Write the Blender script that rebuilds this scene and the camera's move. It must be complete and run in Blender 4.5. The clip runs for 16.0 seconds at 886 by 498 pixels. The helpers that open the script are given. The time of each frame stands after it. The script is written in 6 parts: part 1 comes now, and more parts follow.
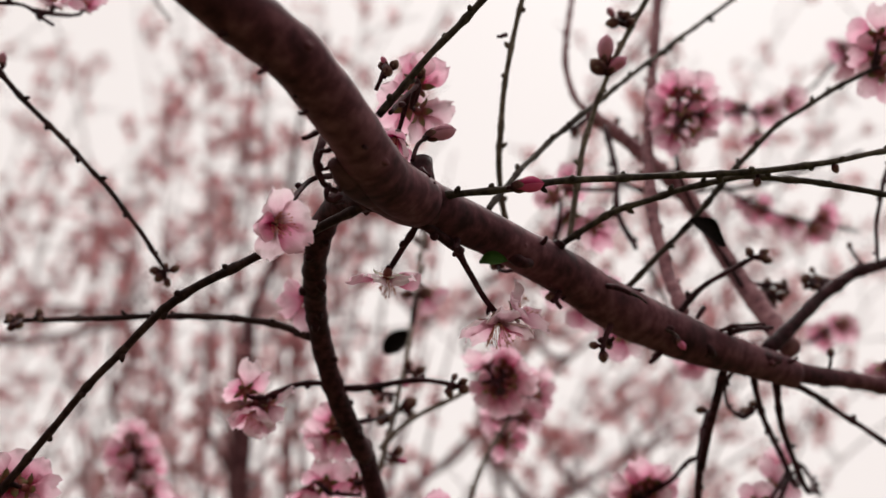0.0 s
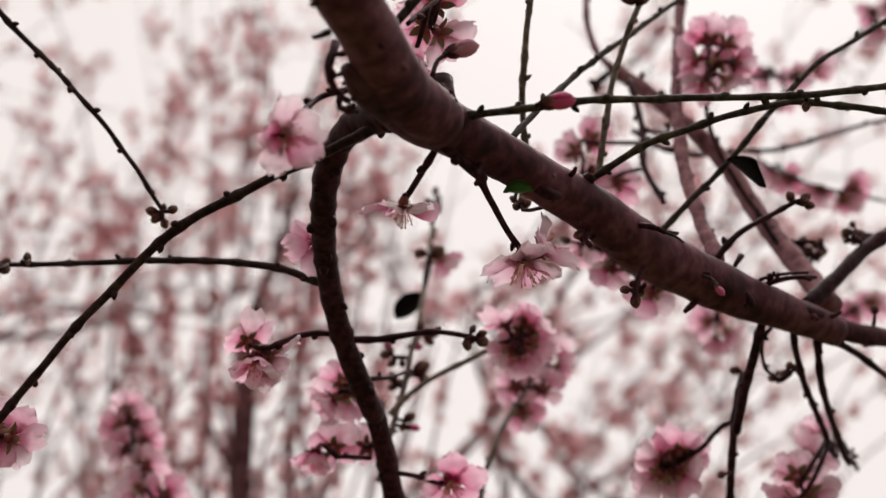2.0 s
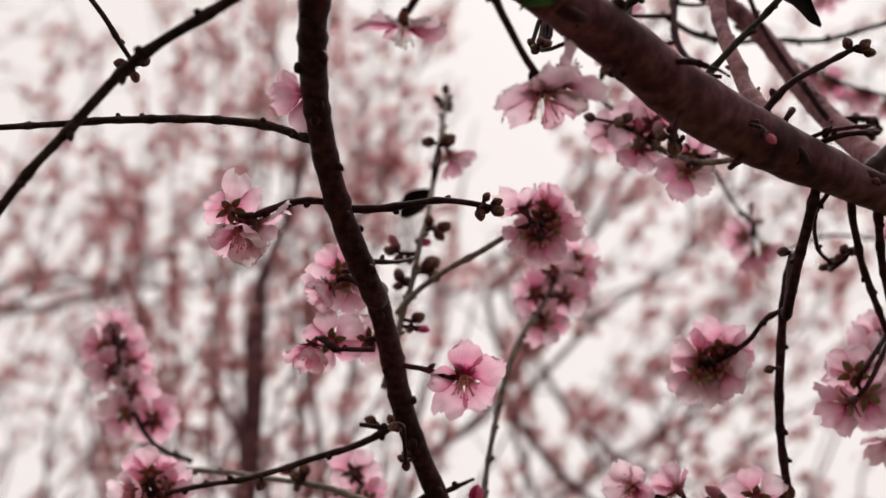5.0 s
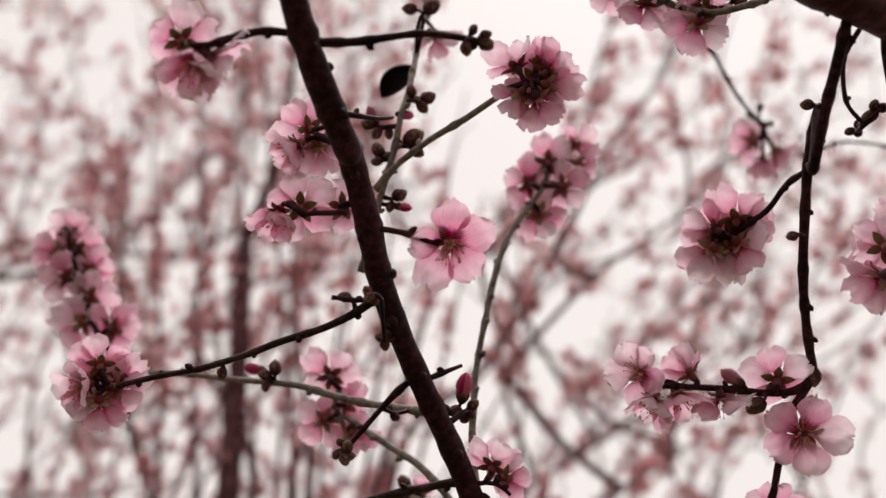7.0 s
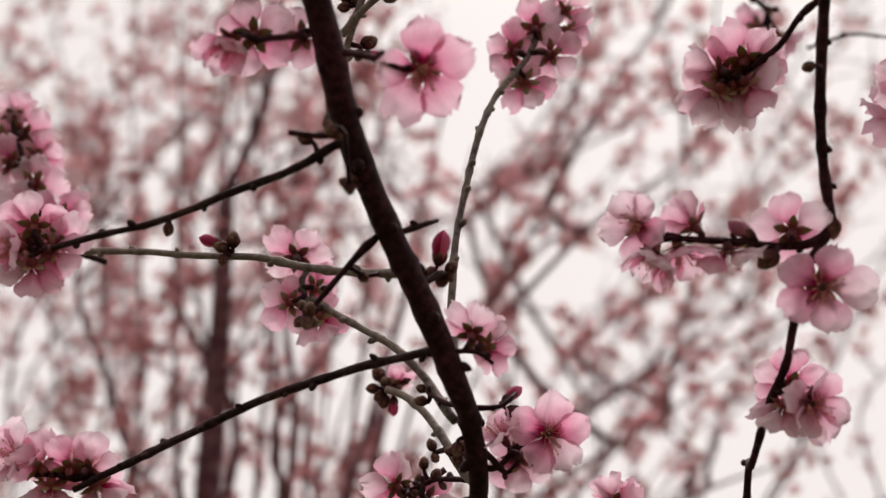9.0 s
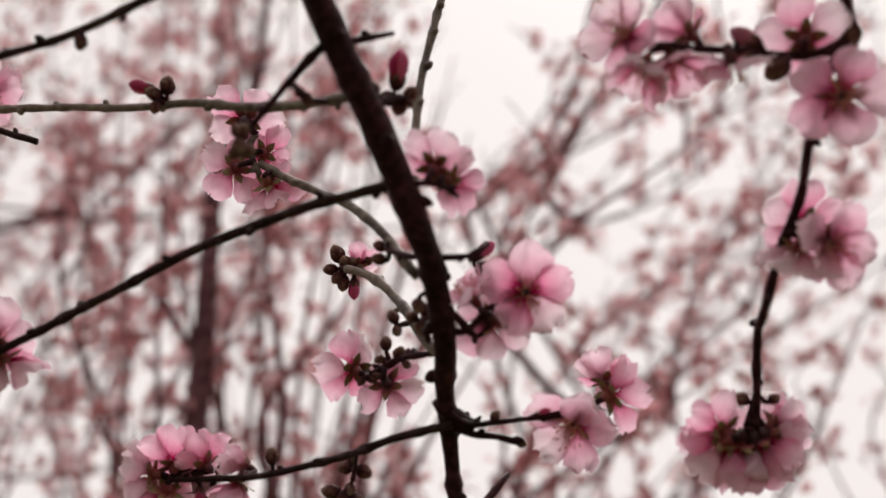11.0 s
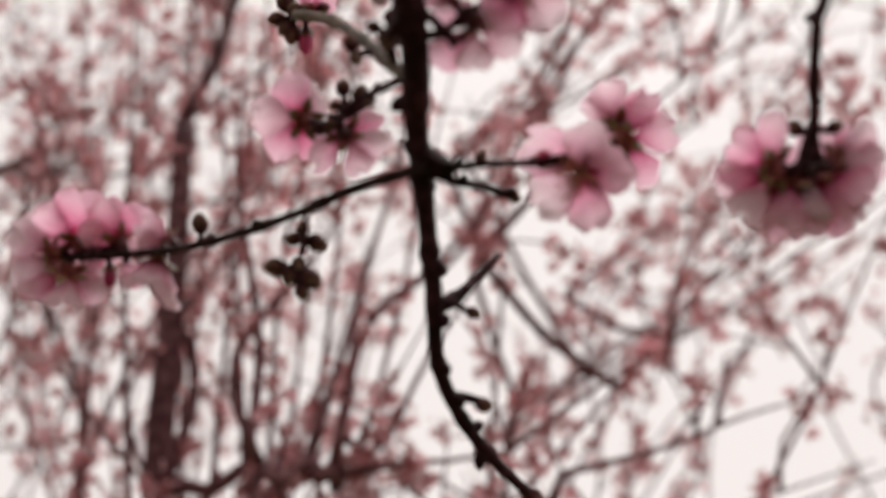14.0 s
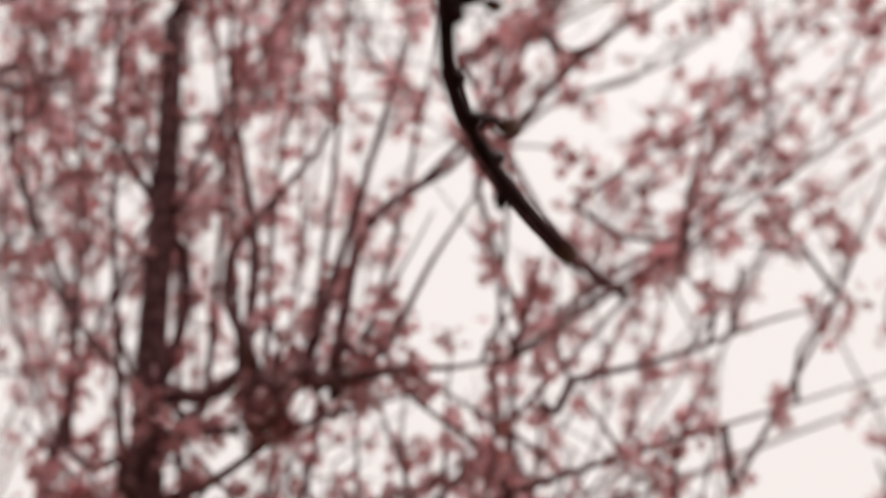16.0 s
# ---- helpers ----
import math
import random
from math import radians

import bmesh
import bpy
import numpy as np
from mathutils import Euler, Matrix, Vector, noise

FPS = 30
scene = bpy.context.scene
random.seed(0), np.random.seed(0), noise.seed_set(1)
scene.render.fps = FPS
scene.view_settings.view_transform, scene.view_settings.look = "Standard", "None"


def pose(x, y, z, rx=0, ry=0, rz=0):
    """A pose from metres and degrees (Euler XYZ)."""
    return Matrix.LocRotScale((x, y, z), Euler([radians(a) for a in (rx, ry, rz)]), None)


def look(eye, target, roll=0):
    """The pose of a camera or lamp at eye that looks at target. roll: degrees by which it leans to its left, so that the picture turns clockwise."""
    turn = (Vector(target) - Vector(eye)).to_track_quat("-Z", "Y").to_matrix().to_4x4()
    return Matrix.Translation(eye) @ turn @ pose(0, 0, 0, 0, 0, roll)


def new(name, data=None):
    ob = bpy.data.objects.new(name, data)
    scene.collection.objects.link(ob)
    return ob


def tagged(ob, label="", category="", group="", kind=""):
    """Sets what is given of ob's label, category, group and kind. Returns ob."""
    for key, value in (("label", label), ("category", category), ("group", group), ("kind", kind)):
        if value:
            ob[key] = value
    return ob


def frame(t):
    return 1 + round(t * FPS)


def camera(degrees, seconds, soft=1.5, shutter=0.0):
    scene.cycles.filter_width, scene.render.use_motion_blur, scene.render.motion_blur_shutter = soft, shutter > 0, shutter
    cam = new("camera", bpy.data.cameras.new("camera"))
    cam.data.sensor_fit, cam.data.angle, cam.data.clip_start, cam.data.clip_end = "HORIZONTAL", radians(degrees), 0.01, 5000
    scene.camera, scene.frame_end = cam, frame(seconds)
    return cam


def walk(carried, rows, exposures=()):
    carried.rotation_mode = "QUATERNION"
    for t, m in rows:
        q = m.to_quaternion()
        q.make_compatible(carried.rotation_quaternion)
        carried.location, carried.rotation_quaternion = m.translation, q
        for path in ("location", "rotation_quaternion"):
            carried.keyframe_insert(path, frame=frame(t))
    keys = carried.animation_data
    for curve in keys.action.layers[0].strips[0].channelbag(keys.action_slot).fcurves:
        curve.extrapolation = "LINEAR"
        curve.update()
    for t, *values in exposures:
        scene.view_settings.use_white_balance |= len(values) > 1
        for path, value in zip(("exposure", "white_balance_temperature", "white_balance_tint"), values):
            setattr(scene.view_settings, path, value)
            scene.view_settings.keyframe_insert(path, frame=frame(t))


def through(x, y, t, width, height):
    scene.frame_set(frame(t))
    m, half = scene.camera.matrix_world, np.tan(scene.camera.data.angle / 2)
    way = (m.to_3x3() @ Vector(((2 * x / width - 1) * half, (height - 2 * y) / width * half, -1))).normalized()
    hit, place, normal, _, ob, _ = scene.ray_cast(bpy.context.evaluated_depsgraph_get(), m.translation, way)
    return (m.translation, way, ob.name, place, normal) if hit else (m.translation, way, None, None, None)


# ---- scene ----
cam = camera(43.9, 16.0)
PATH = [
    (0, (0.1196, 0.0686, 1.7624), (0.0074, 1.9351, 2.4720), 3.68),
    (0.5, (0.1181, 0.0791, 1.7587), (0.0050, 1.9439, 2.4725), 3.78),
    (1, (0.1165, 0.0894, 1.7541), (0.0037, 1.9511, 2.4762), 3.87),
    (1.5, (0.1140, 0.1008, 1.7494), (0.0004, 1.9600, 2.4778), 3.96),
    (2, (0.1126, 0.1122, 1.7456), (-0.0059, 1.9689, 2.4795), 4.04),
    (2.5, (0.1110, 0.1234, 1.7400), (-0.0093, 1.9779, 2.4792), 4.13),
    (3, (0.1106, 0.1366, 1.7350), (-0.0146, 1.9881, 2.4809), 4.31),
    (3.5, (0.1101, 0.1488, 1.7292), (-0.0172, 2.0001, 2.4751), 4.20),
    (4, (0.1097, 0.1620, 1.7252), (-0.0208, 2.0150, 2.4665), 4.20),
    (4.2, (0.1128, 0.1657, 1.7247), (-0.0300, 2.0225, 2.4540), 4.28),
    (6.3, (0.1151, 0.2264, 1.6982), (-0.0259, 2.0850, 2.4233), 3.39),
    (6.5, (0.1154, 0.2339, 1.6957), (-0.0236, 2.0934, 2.4187), 3.40),
    (7, (0.1159, 0.2488, 1.6886), (-0.0192, 2.1104, 2.4070), 3.31),
    (7.5, (0.1174, 0.2645, 1.6804), (-0.0147, 2.1276, 2.3955), 3.23),
    (8, (0.1179, 0.2793, 1.6724), (-0.0114, 2.1434, 2.3854), 3.13),
    (8.5, (0.1194, 0.2941, 1.6653), (-0.0058, 2.1604, 2.3732), 3.05),
    (9, (0.1209, 0.3089, 1.6581), (-0.0015, 2.1773, 2.3611), 2.86),
    (9.2, (0.1230, 0.3144, 1.6556), (-0.0045, 2.1848, 2.3523), 2.76),
    (11.3, (0.1333, 0.3936, 1.6126), (-0.0003, 2.2341, 2.3837), 2.76),
    (11.5, (0.1317, 0.4012, 1.6101), (0.0061, 2.2425, 2.3808), 2.68),
    (12, (0.1332, 0.4161, 1.6039), (0.0109, 2.2555, 2.3796), 2.38),
    (12.5, (0.1338, 0.4320, 1.5968), (0.0174, 2.2709, 2.3745), 2.30),
    (13, (0.1344, 0.4478, 1.5896), (0.0201, 2.2870, 2.3669), 2.10),
    (13.5, (0.1348, 0.4617, 1.5826), (0.0216, 2.3016, 2.3587), 2.01),
    (14, (0.1337, 0.4797, 1.5764), (0.0210, 2.3228, 2.3446), 1.82),
    (14.5, (0.1333, 0.4966, 1.5692), (0.0185, 2.3454, 2.3233), 1.83),
    (15, (0.1329, 0.5124, 1.5611), (0.0174, 2.3698, 2.2937), 1.85),
    (15.5, (0.1305, 0.5301, 1.5510), (0.0153, 2.3963, 2.2611), 1.87),
    (16, (0.1285, 0.5509, 1.5436), (0.0149, 2.4244, 2.2344), 1.70),
]
walk(cam, [(t, look(eye, target, roll)) for t, eye, target, roll in PATH])

# a soft, fairly open lens focused between the near limb and the far twigs
cam.data.dof.use_dof = True
cam.data.dof.focus_distance = 0.41
cam.data.dof.aperture_fstop = 6.8

# ---- light: a bright overcast sky ----
SUN_HEIGHT, SUN_TURN = 50, 10
world = bpy.data.worlds.new("overcast_sky")
scene.world = world
world.use_nodes = True
wn, wl = world.node_tree.nodes, world.node_tree.links
sky = wn.new("ShaderNodeTexSky")
sky.sky_type = "NISHITA"
sky.sun_disc = False
sky.sun_elevation, sky.sun_rotation = radians(SUN_HEIGHT), radians(SUN_TURN)
sky.dust_density = 4
grey = wn.new("ShaderNodeHueSaturation")
grey.inputs["Saturation"].default_value = 0.0
cloud = wn.new("ShaderNodeMix")
cloud.data_type = "RGBA"
cloud.inputs["Factor"].default_value = 0.95
cloud.inputs["B"].default_value = (6.35, 5.8, 5.6, 1)
wl.new(sky.outputs["Color"], grey.inputs["Color"])
wl.new(grey.outputs["Color"], cloud.inputs["A"])
# an overcast sky is brighter towards the zenith
up = wn.new("ShaderNodeSeparateXYZ")
wl.new(wn.new("ShaderNodeTexCoord").outputs["Generated"], up.inputs[0])
zenith = wn.new("ShaderNodeMapRange")
zenith.inputs["From Min"].default_value, zenith.inputs["From Max"].default_value = 0.6, 0.97
zenith.inputs["To Min"].default_value, zenith.inputs["To Max"].default_value = 1.0, 3.0
zenith.interpolation_type = "SMOOTHSTEP"
wl.new(up.outputs["Z"], zenith.inputs["Value"])
# and towards the veiled sun than away from it
sunward = wn.new("ShaderNodeMapRange")
sunward.inputs["From Min"].default_value, sunward.inputs["From Max"].default_value = -0.9, 0.5
sunward.inputs["To Min"].default_value, sunward.inputs["To Max"].default_value = 0.38, 1.0
sunward.interpolation_type = "SMOOTHSTEP"
wl.new(up.outputs["Y"], sunward.inputs["Value"])
both = wn.new("ShaderNodeMath")
both.operation = "MULTIPLY"
wl.new(zenith.outputs["Result"], both.inputs[0])
wl.new(sunward.outputs["Result"], both.inputs[1])
lift = wn.new("ShaderNodeVectorMath")
lift.operation = "SCALE"
wl.new(cloud.outputs["Result"], lift.inputs[0])
wl.new(both.outputs[0], lift.inputs["Scale"])
wl.new(lift.outputs["Vector"], wn["Background"].inputs["Color"])
wn["Background"].inputs["Strength"].default_value = 0.145

sun = new("sun", bpy.data.lights.new("sun", "SUN"))
sun.data.energy, sun.data.angle, sun.data.color = 1.6, radians(25), (1, 0.95, 0.92)
sun.matrix_world = pose(0, 0, 6, 90 - SUN_HEIGHT, 0, 180 - SUN_TURN)  # veiled sun beyond the tree


# ---- materials ----
def shader(name):
    m = bpy.data.materials.new(name)
    m.use_nodes = True
    n = m.node_tree.nodes
    return m, n, m.node_tree.links, n["Principled BSDF"]


def ramp(n, l, source, *stops):
    r = n.new("ShaderNodeValToRGB")
    while len(r.color_ramp.elements) < len(stops):
        r.color_ramp.elements.new(0.5)
    for e, (p, c) in zip(r.color_ramp.elements, stops):
        e.position, e.color = p, (*c, 1)
    l.new(source, r.inputs["Fac"])
    return r.outputs["Color"]


def bark(name, dark, mid, light, grain=260, rough=0.6, relief=0.35, rings=60):
    """Smooth young bark: grain, pale flecks and cross-wise rings."""
    m, n, l, p = shader(name)
    co = n.new("ShaderNodeTexCoord").outputs["Object"]
    big = n.new("ShaderNodeTexNoise")
    big.inputs["Scale"].default_value, big.inputs["Detail"].default_value = 45, 6
    fine = n.new("ShaderNodeTexNoise")
    fine.inputs["Scale"].default_value, fine.inputs["Detail"].default_value = grain, 5
    uv = n.new("ShaderNodeUVMap").outputs["UV"]
    band = n.new("ShaderNodeTexNoise")
    stretch = n.new("ShaderNodeMapping")
    stretch.inputs["Scale"].default_value = (1.5, rings, 1)
    l.new(uv, stretch.inputs["Vector"])
    l.new(stretch.outputs["Vector"], band.inputs["Vector"])
    band.inputs["Scale"].default_value, band.inputs["Detail"].default_value = 5, 3
    for t in (big, fine):
        l.new(co, t.inputs["Vector"])
    add = n.new("ShaderNodeMath")
    add.operation = "ADD"
    half = n.new("ShaderNodeMath")
    half.operation, half.inputs[1].default_value = "MULTIPLY", 0.34
    l.new(big.outputs["Fac"], add.inputs[0])
    l.new(fine.outputs["Fac"], add.inputs[1])
    more = n.new("ShaderNodeMath")
    more.operation = "ADD"
    l.new(add.outputs[0], more.inputs[0])
    weak = n.new("ShaderNodeMath")
    weak.operation, weak.inputs[1].default_value, weak.inputs[2].default_value = "MULTIPLY_ADD", 0.45, 0.27
    l.new(band.outputs["Fac"], weak.inputs[0])
    l.new(weak.outputs[0], more.inputs[1])
    l.new(more.outputs[0], half.inputs[0])
    l.new(ramp(n, l, half.outputs[0], (0.4, dark), (0.505, mid), (0.62, light)), p.inputs["Base Color"])
    p.inputs["Roughness"].default_value = rough
    p.inputs["Specular IOR Level"].default_value = 0.12
    bump = n.new("ShaderNodeBump")
    bump.inputs["Strength"].default_value, bump.inputs["Distance"].default_value = relief, 0.0012
    l.new(half.outputs[0], bump.inputs["Height"])
    l.new(bump.outputs["Normal"], p.inputs["Normal"])
    return m


bark_limb = bark("bark_limb", (0.026, 0.0065, 0.0095), (0.086, 0.024, 0.033), (0.185, 0.069, 0.085), 160, relief=0.2)
bark_elbow = bark("bark_elbow", (0.02, 0.006, 0.008), (0.07, 0.024, 0.03), (0.14, 0.056, 0.067), 120, relief=0.2)
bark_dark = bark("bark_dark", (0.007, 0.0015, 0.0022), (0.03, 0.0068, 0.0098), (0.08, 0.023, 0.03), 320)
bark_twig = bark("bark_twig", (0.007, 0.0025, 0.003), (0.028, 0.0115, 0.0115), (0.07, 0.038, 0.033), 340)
bark_green = bark("bark_green", (0.011, 0.007, 0.006), (0.042, 0.03, 0.023), (0.1, 0.078, 0.056), 340)
bark_pale = bark("bark_pale", (0.045, 0.034, 0.028), (0.15, 0.12, 0.095), (0.27, 0.225, 0.18), 340)
bark_grey = bark("bark_grey", (0.06, 0.044, 0.039), (0.17, 0.135, 0.115), (0.28, 0.235, 0.195), 340)
bark_mauve = bark("bark_mauve", (0.07, 0.026, 0.032), (0.23, 0.1, 0.115), (0.36, 0.19, 0.205), 240)
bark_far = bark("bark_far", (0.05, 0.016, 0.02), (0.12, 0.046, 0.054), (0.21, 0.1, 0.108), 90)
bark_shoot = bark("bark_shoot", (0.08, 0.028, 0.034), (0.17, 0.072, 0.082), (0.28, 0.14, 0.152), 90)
leaf_brown = bark("leaf_brown", (0.004, 0.003, 0.003), (0.011, 0.007, 0.006), (0.028, 0.016, 0.012), 300, 0.7)
leaf_green = bark("leaf_green", (0.03, 0.07, 0.015), (0.07, 0.15, 0.03), (0.11, 0.22, 0.05), 300, 0.5)


def bud_shader(name):
    """Brown scales, downy and paler towards their tips."""
    m, n, l, p = shader(name)
    co = n.new("ShaderNodeTexCoord")
    split = n.new("ShaderNodeSeparateXYZ")
    l.new(co.outputs["Generated"], split.inputs[0])
    grain = n.new("ShaderNodeTexNoise")
    grain.inputs["Scale"].default_value, grain.inputs["Detail"].default_value = 5, 4
    l.new(co.outputs["Object"], grain.inputs["Vector"])
    total = n.new("ShaderNodeMath")
    total.operation, total.inputs[1].default_value = "MULTIPLY_ADD", 0.8
    half = n.new("ShaderNodeMath")
    half.operation, half.inputs[1].default_value = "MULTIPLY", 0.62
    l.new(grain.outputs["Fac"], total.inputs[0])
    l.new(split.outputs["Z"], total.inputs[2])
    l.new(total.outputs[0], half.inputs[0])
    l.new(ramp(n, l, half.outputs[0], (0.3, (0.03, 0.009, 0.01)), (0.52, (0.085, 0.027, 0.027)), (0.7, (0.14, 0.064, 0.052)), (0.88, (0.23, 0.155, 0.115))), p.inputs["Base Color"])
    p.inputs["Roughness"].default_value = 0.75
    p.inputs["Specular IOR Level"].default_value = 0.15
    bump = n.new("ShaderNodeBump")
    bump.inputs["Strength"].default_value, bump.inputs["Distance"].default_value = 0.3, 0.0006
    l.new(grain.outputs["Fac"], bump.inputs["Height"])
    l.new(bump.outputs["Normal"], p.inputs["Normal"])
    return m


bud_brown = bud_shader("bud_brown")


def calyx_shader(name):
    """Dark red cup; sepals red at the foot and olive at the tip."""
    m, n, l, p = shader(name)
    co = n.new("ShaderNodeTexCoord").outputs["Object"]
    flat = n.new("ShaderNodeVectorMath")
    flat.operation, flat.inputs[1].default_value = "MULTIPLY", (1, 1, 0.2)
    l.new(co, flat.inputs[0])
    out = n.new("ShaderNodeVectorMath")
    out.operation = "LENGTH"
    l.new(flat.outputs["Vector"], out.inputs[0])
    grain = n.new("ShaderNodeTexNoise")
    grain.inputs["Scale"].default_value, grain.inputs["Detail"].default_value = 420, 3
    l.new(co, grain.inputs["Vector"])
    info = n.new("ShaderNodeObjectInfo").outputs["Random"]
    total = n.new("ShaderNodeMath")
    total.operation, total.inputs[1].default_value = "MULTIPLY_ADD", 110
    l.new(out.outputs["Value"], total.inputs[0])
    drift = n.new("ShaderNodeMath")
    drift.operation, drift.inputs[1].default_value, drift.inputs[2].default_value = "MULTIPLY_ADD", 0.4, -0.3
    l.new(info, drift.inputs[0])
    both = n.new("ShaderNodeMath")
    both.operation, both.inputs[1].default_value = "MULTIPLY_ADD", 0.35
    l.new(grain.outputs["Fac"], both.inputs[0])
    l.new(drift.outputs[0], both.inputs[2])
    l.new(both.outputs[0], total.inputs[2])
    l.new(ramp(n, l, total.outputs[0], (0.12, (0.04, 0.01, 0.013)), (0.34, (0.19, 0.024, 0.033)), (0.55, (0.25, 0.07, 0.042)), (0.78, (0.2, 0.15, 0.055))), p.inputs["Base Color"])
    p.inputs["Roughness"].default_value = 0.55
    return m


def petal_shader(name, base, middle, edge, through=0.45, far=False):
    m, n, l, p = shader(name)
    co = n.new("ShaderNodeTexCoord").outputs["Object"]
    if far:
        r = n.new("ShaderNodeNewGeometry").outputs["Random Per Island"]
        colour = ramp(n, l, r, (0, base), (0.5, middle), (1, edge))
    else:
        split = n.new("ShaderNodeSeparateXYZ")
        l.new(co, split.inputs[0])
        vein = n.new("ShaderNodeTexNoise")
        veins = n.new("ShaderNodeMapping")
        veins.inputs["Scale"].default_value = (1400, 160, 300)
        l.new(co, veins.inputs["Vector"])
        l.new(veins.outputs["Vector"], vein.inputs["Vector"])
        vein.inputs["Scale"].default_value, vein.inputs["Detail"].default_value = 1, 4
        along = n.new("ShaderNodeMath")
        along.operation, along.inputs[1].default_value = "MULTIPLY", 60
        l.new(split.outputs["Y"], along.inputs[0])
        shift = n.new("ShaderNodeMath")
        shift.operation, shift.inputs[1].default_value, shift.inputs[2].default_value = "MULTIPLY_ADD", 0.3, -0.15
        l.new(vein.outputs["Fac"], shift.inputs[0])
        total = n.new("ShaderNodeMath")
        total.operation = "ADD"
        l.new(along.outputs[0], total.inputs[0])
        l.new(shift.outputs[0], total.inputs[1])
        colour = ramp(n, l, total.outputs[0], (0.1, base), (0.3, middle), (0.75, edge))
        vary = n.new("ShaderNodeHueSaturation")
        info = n.new("ShaderNodeObjectInfo").outputs["Random"]
        tone = n.new("ShaderNodeMapRange")
        tone.inputs["To Min"].default_value, tone.inputs["To Max"].default_value = 0.58, 1.2
        l.new(info, tone.inputs["Value"])
        l.new(tone.outputs["Result"], vary.inputs["Saturation"])
        l.new(colour, vary.inputs["Color"])
        colour = vary.outputs["Color"]
        bump = n.new("ShaderNodeBump")
        bump.inputs["Strength"].default_value, bump.inputs["Distance"].default_value = 0.3, 0.0004
        l.new(vein.outputs["Fac"], bump.inputs["Height"])
        l.new(bump.outputs["Normal"], p.inputs["Normal"])
    l.new(colour, p.inputs["Base Color"])
    p.inputs["Roughness"].default_value = 0.6
    glow = n.new("ShaderNodeBsdfTranslucent")
    l.new(colour, glow.inputs["Color"])
    mix = n.new("ShaderNodeMixShader")
    mix.inputs["Fac"].default_value = through
    l.new(p.outputs[0], mix.inputs[1])
    l.new(glow.outputs[0], mix.inputs[2])
    l.new(mix.outputs[0], n["Material Output"].inputs["Surface"])
    return m


petal_pink = petal_shader("petal_pink", (0.42, 0.045, 0.12), (0.76, 0.32, 0.465), (0.9, 0.62, 0.72), 0.58)
calyx_red = calyx_shader("calyx_red")
petal_bud = petal_shader("petal_bud", (0.45, 0.035, 0.13), (0.58, 0.085, 0.22), (0.72, 0.2, 0.35), 0.35)
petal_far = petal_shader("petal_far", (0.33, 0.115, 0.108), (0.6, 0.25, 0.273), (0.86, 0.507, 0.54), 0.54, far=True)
anther = bark("anther", (0.4, 0.1, 0.11), (0.6, 0.28, 0.2), (0.74, 0.48, 0.3), 900)
soil = bark("grassy_soil", (0.03, 0.035, 0.015), (0.075, 0.08, 0.035), (0.15, 0.13, 0.07), 30, 0.9)


# ---- helpers for stems, blossoms and buds ----
rnd = random.Random(7)


def part(name, bm, material, parent, label="", smooth=True):
    """Links a bmesh as one mesh object under a thing or a part."""
    me = bpy.data.meshes.new(name)
    bm.to_mesh(me)
    bm.free()
    if smooth:
        for f in me.polygons:
            f.use_smooth = True
    me.materials.append(material)
    return piece(name, me, parent, Matrix(), label)


def piece(name, me, parent, m, label=""):
    ob = new(name, me)
    ob.parent = parent
    ob.matrix_basis = m
    if label:
        ob["label"] = label
    return ob


def spline(points, step):
    """Catmull-Rom curve through the points, with the share of its length at each sample."""
    p = [Vector(q) for q in points]
    p = [p[0] * 2 - p[1]] + p + [p[-1] * 2 - p[-2]]
    out = []
    for a, b, c, d in zip(p, p[1:], p[2:], p[3:]):
        k = max(2, int((c - b).length / step))
        for i in range(k):
            t = i / k
            out.append(0.5 * (2 * b + (c - a) * t + (2 * a - 5 * b + 4 * c - d) * t * t + (3 * b - 3 * c + d - a) * t ** 3))
    out.append(p[-2])
    return out


def tube(bm, pts, radius, sides=8, uv=None, rough=0.0):
    """Skin along pts; radius(i, share) in metres; caps both ends."""
    total = sum((b - a).length for a, b in zip(pts, pts[1:])) or 1
    run, rings, side = 0.0, [], None
    for i, p in enumerate(pts):
        ahead = (pts[min(i + 1, len(pts) - 1)] - pts[max(i - 1, 0)]).normalized()
        if side is None:
            side = ahead.orthogonal().normalized()
        side = (side - ahead * side.dot(ahead)).normalized()
        other = ahead.cross(side)
        if i:
            run += (p - pts[i - 1]).length
        r = radius(run, run / total)
        ring = []
        for k in range(sides):
            d = side * math.cos(2 * math.pi * k / sides) + other * math.sin(2 * math.pi * k / sides)
            q = p + d * r
            if rough:
                q += d * r * rough * (0.6 * noise.noise(q * 70) + 0.5 * noise.noise(q * 190) + 0.9 * max(0, noise.noise(q * 45 + d) - 0.25))
            ring.append(bm.verts.new(q))
        rings.append((run, ring))
    for (u, a), (v, b) in zip(rings, rings[1:]):
        for k in range(sides):
            f = bm.faces.new((a[k], a[(k + 1) % sides], b[(k + 1) % sides], b[k]))
            if uv:
                for loop, (s, q) in zip(f.loops, ((k, u), (k + 1, u), (k + 1, v), (k, v))):
                    loop[uv].uv = (s / sides, q)
    bm.faces.new(list(reversed(rings[0][1])))
    bm.faces.new(rings[-1][1])


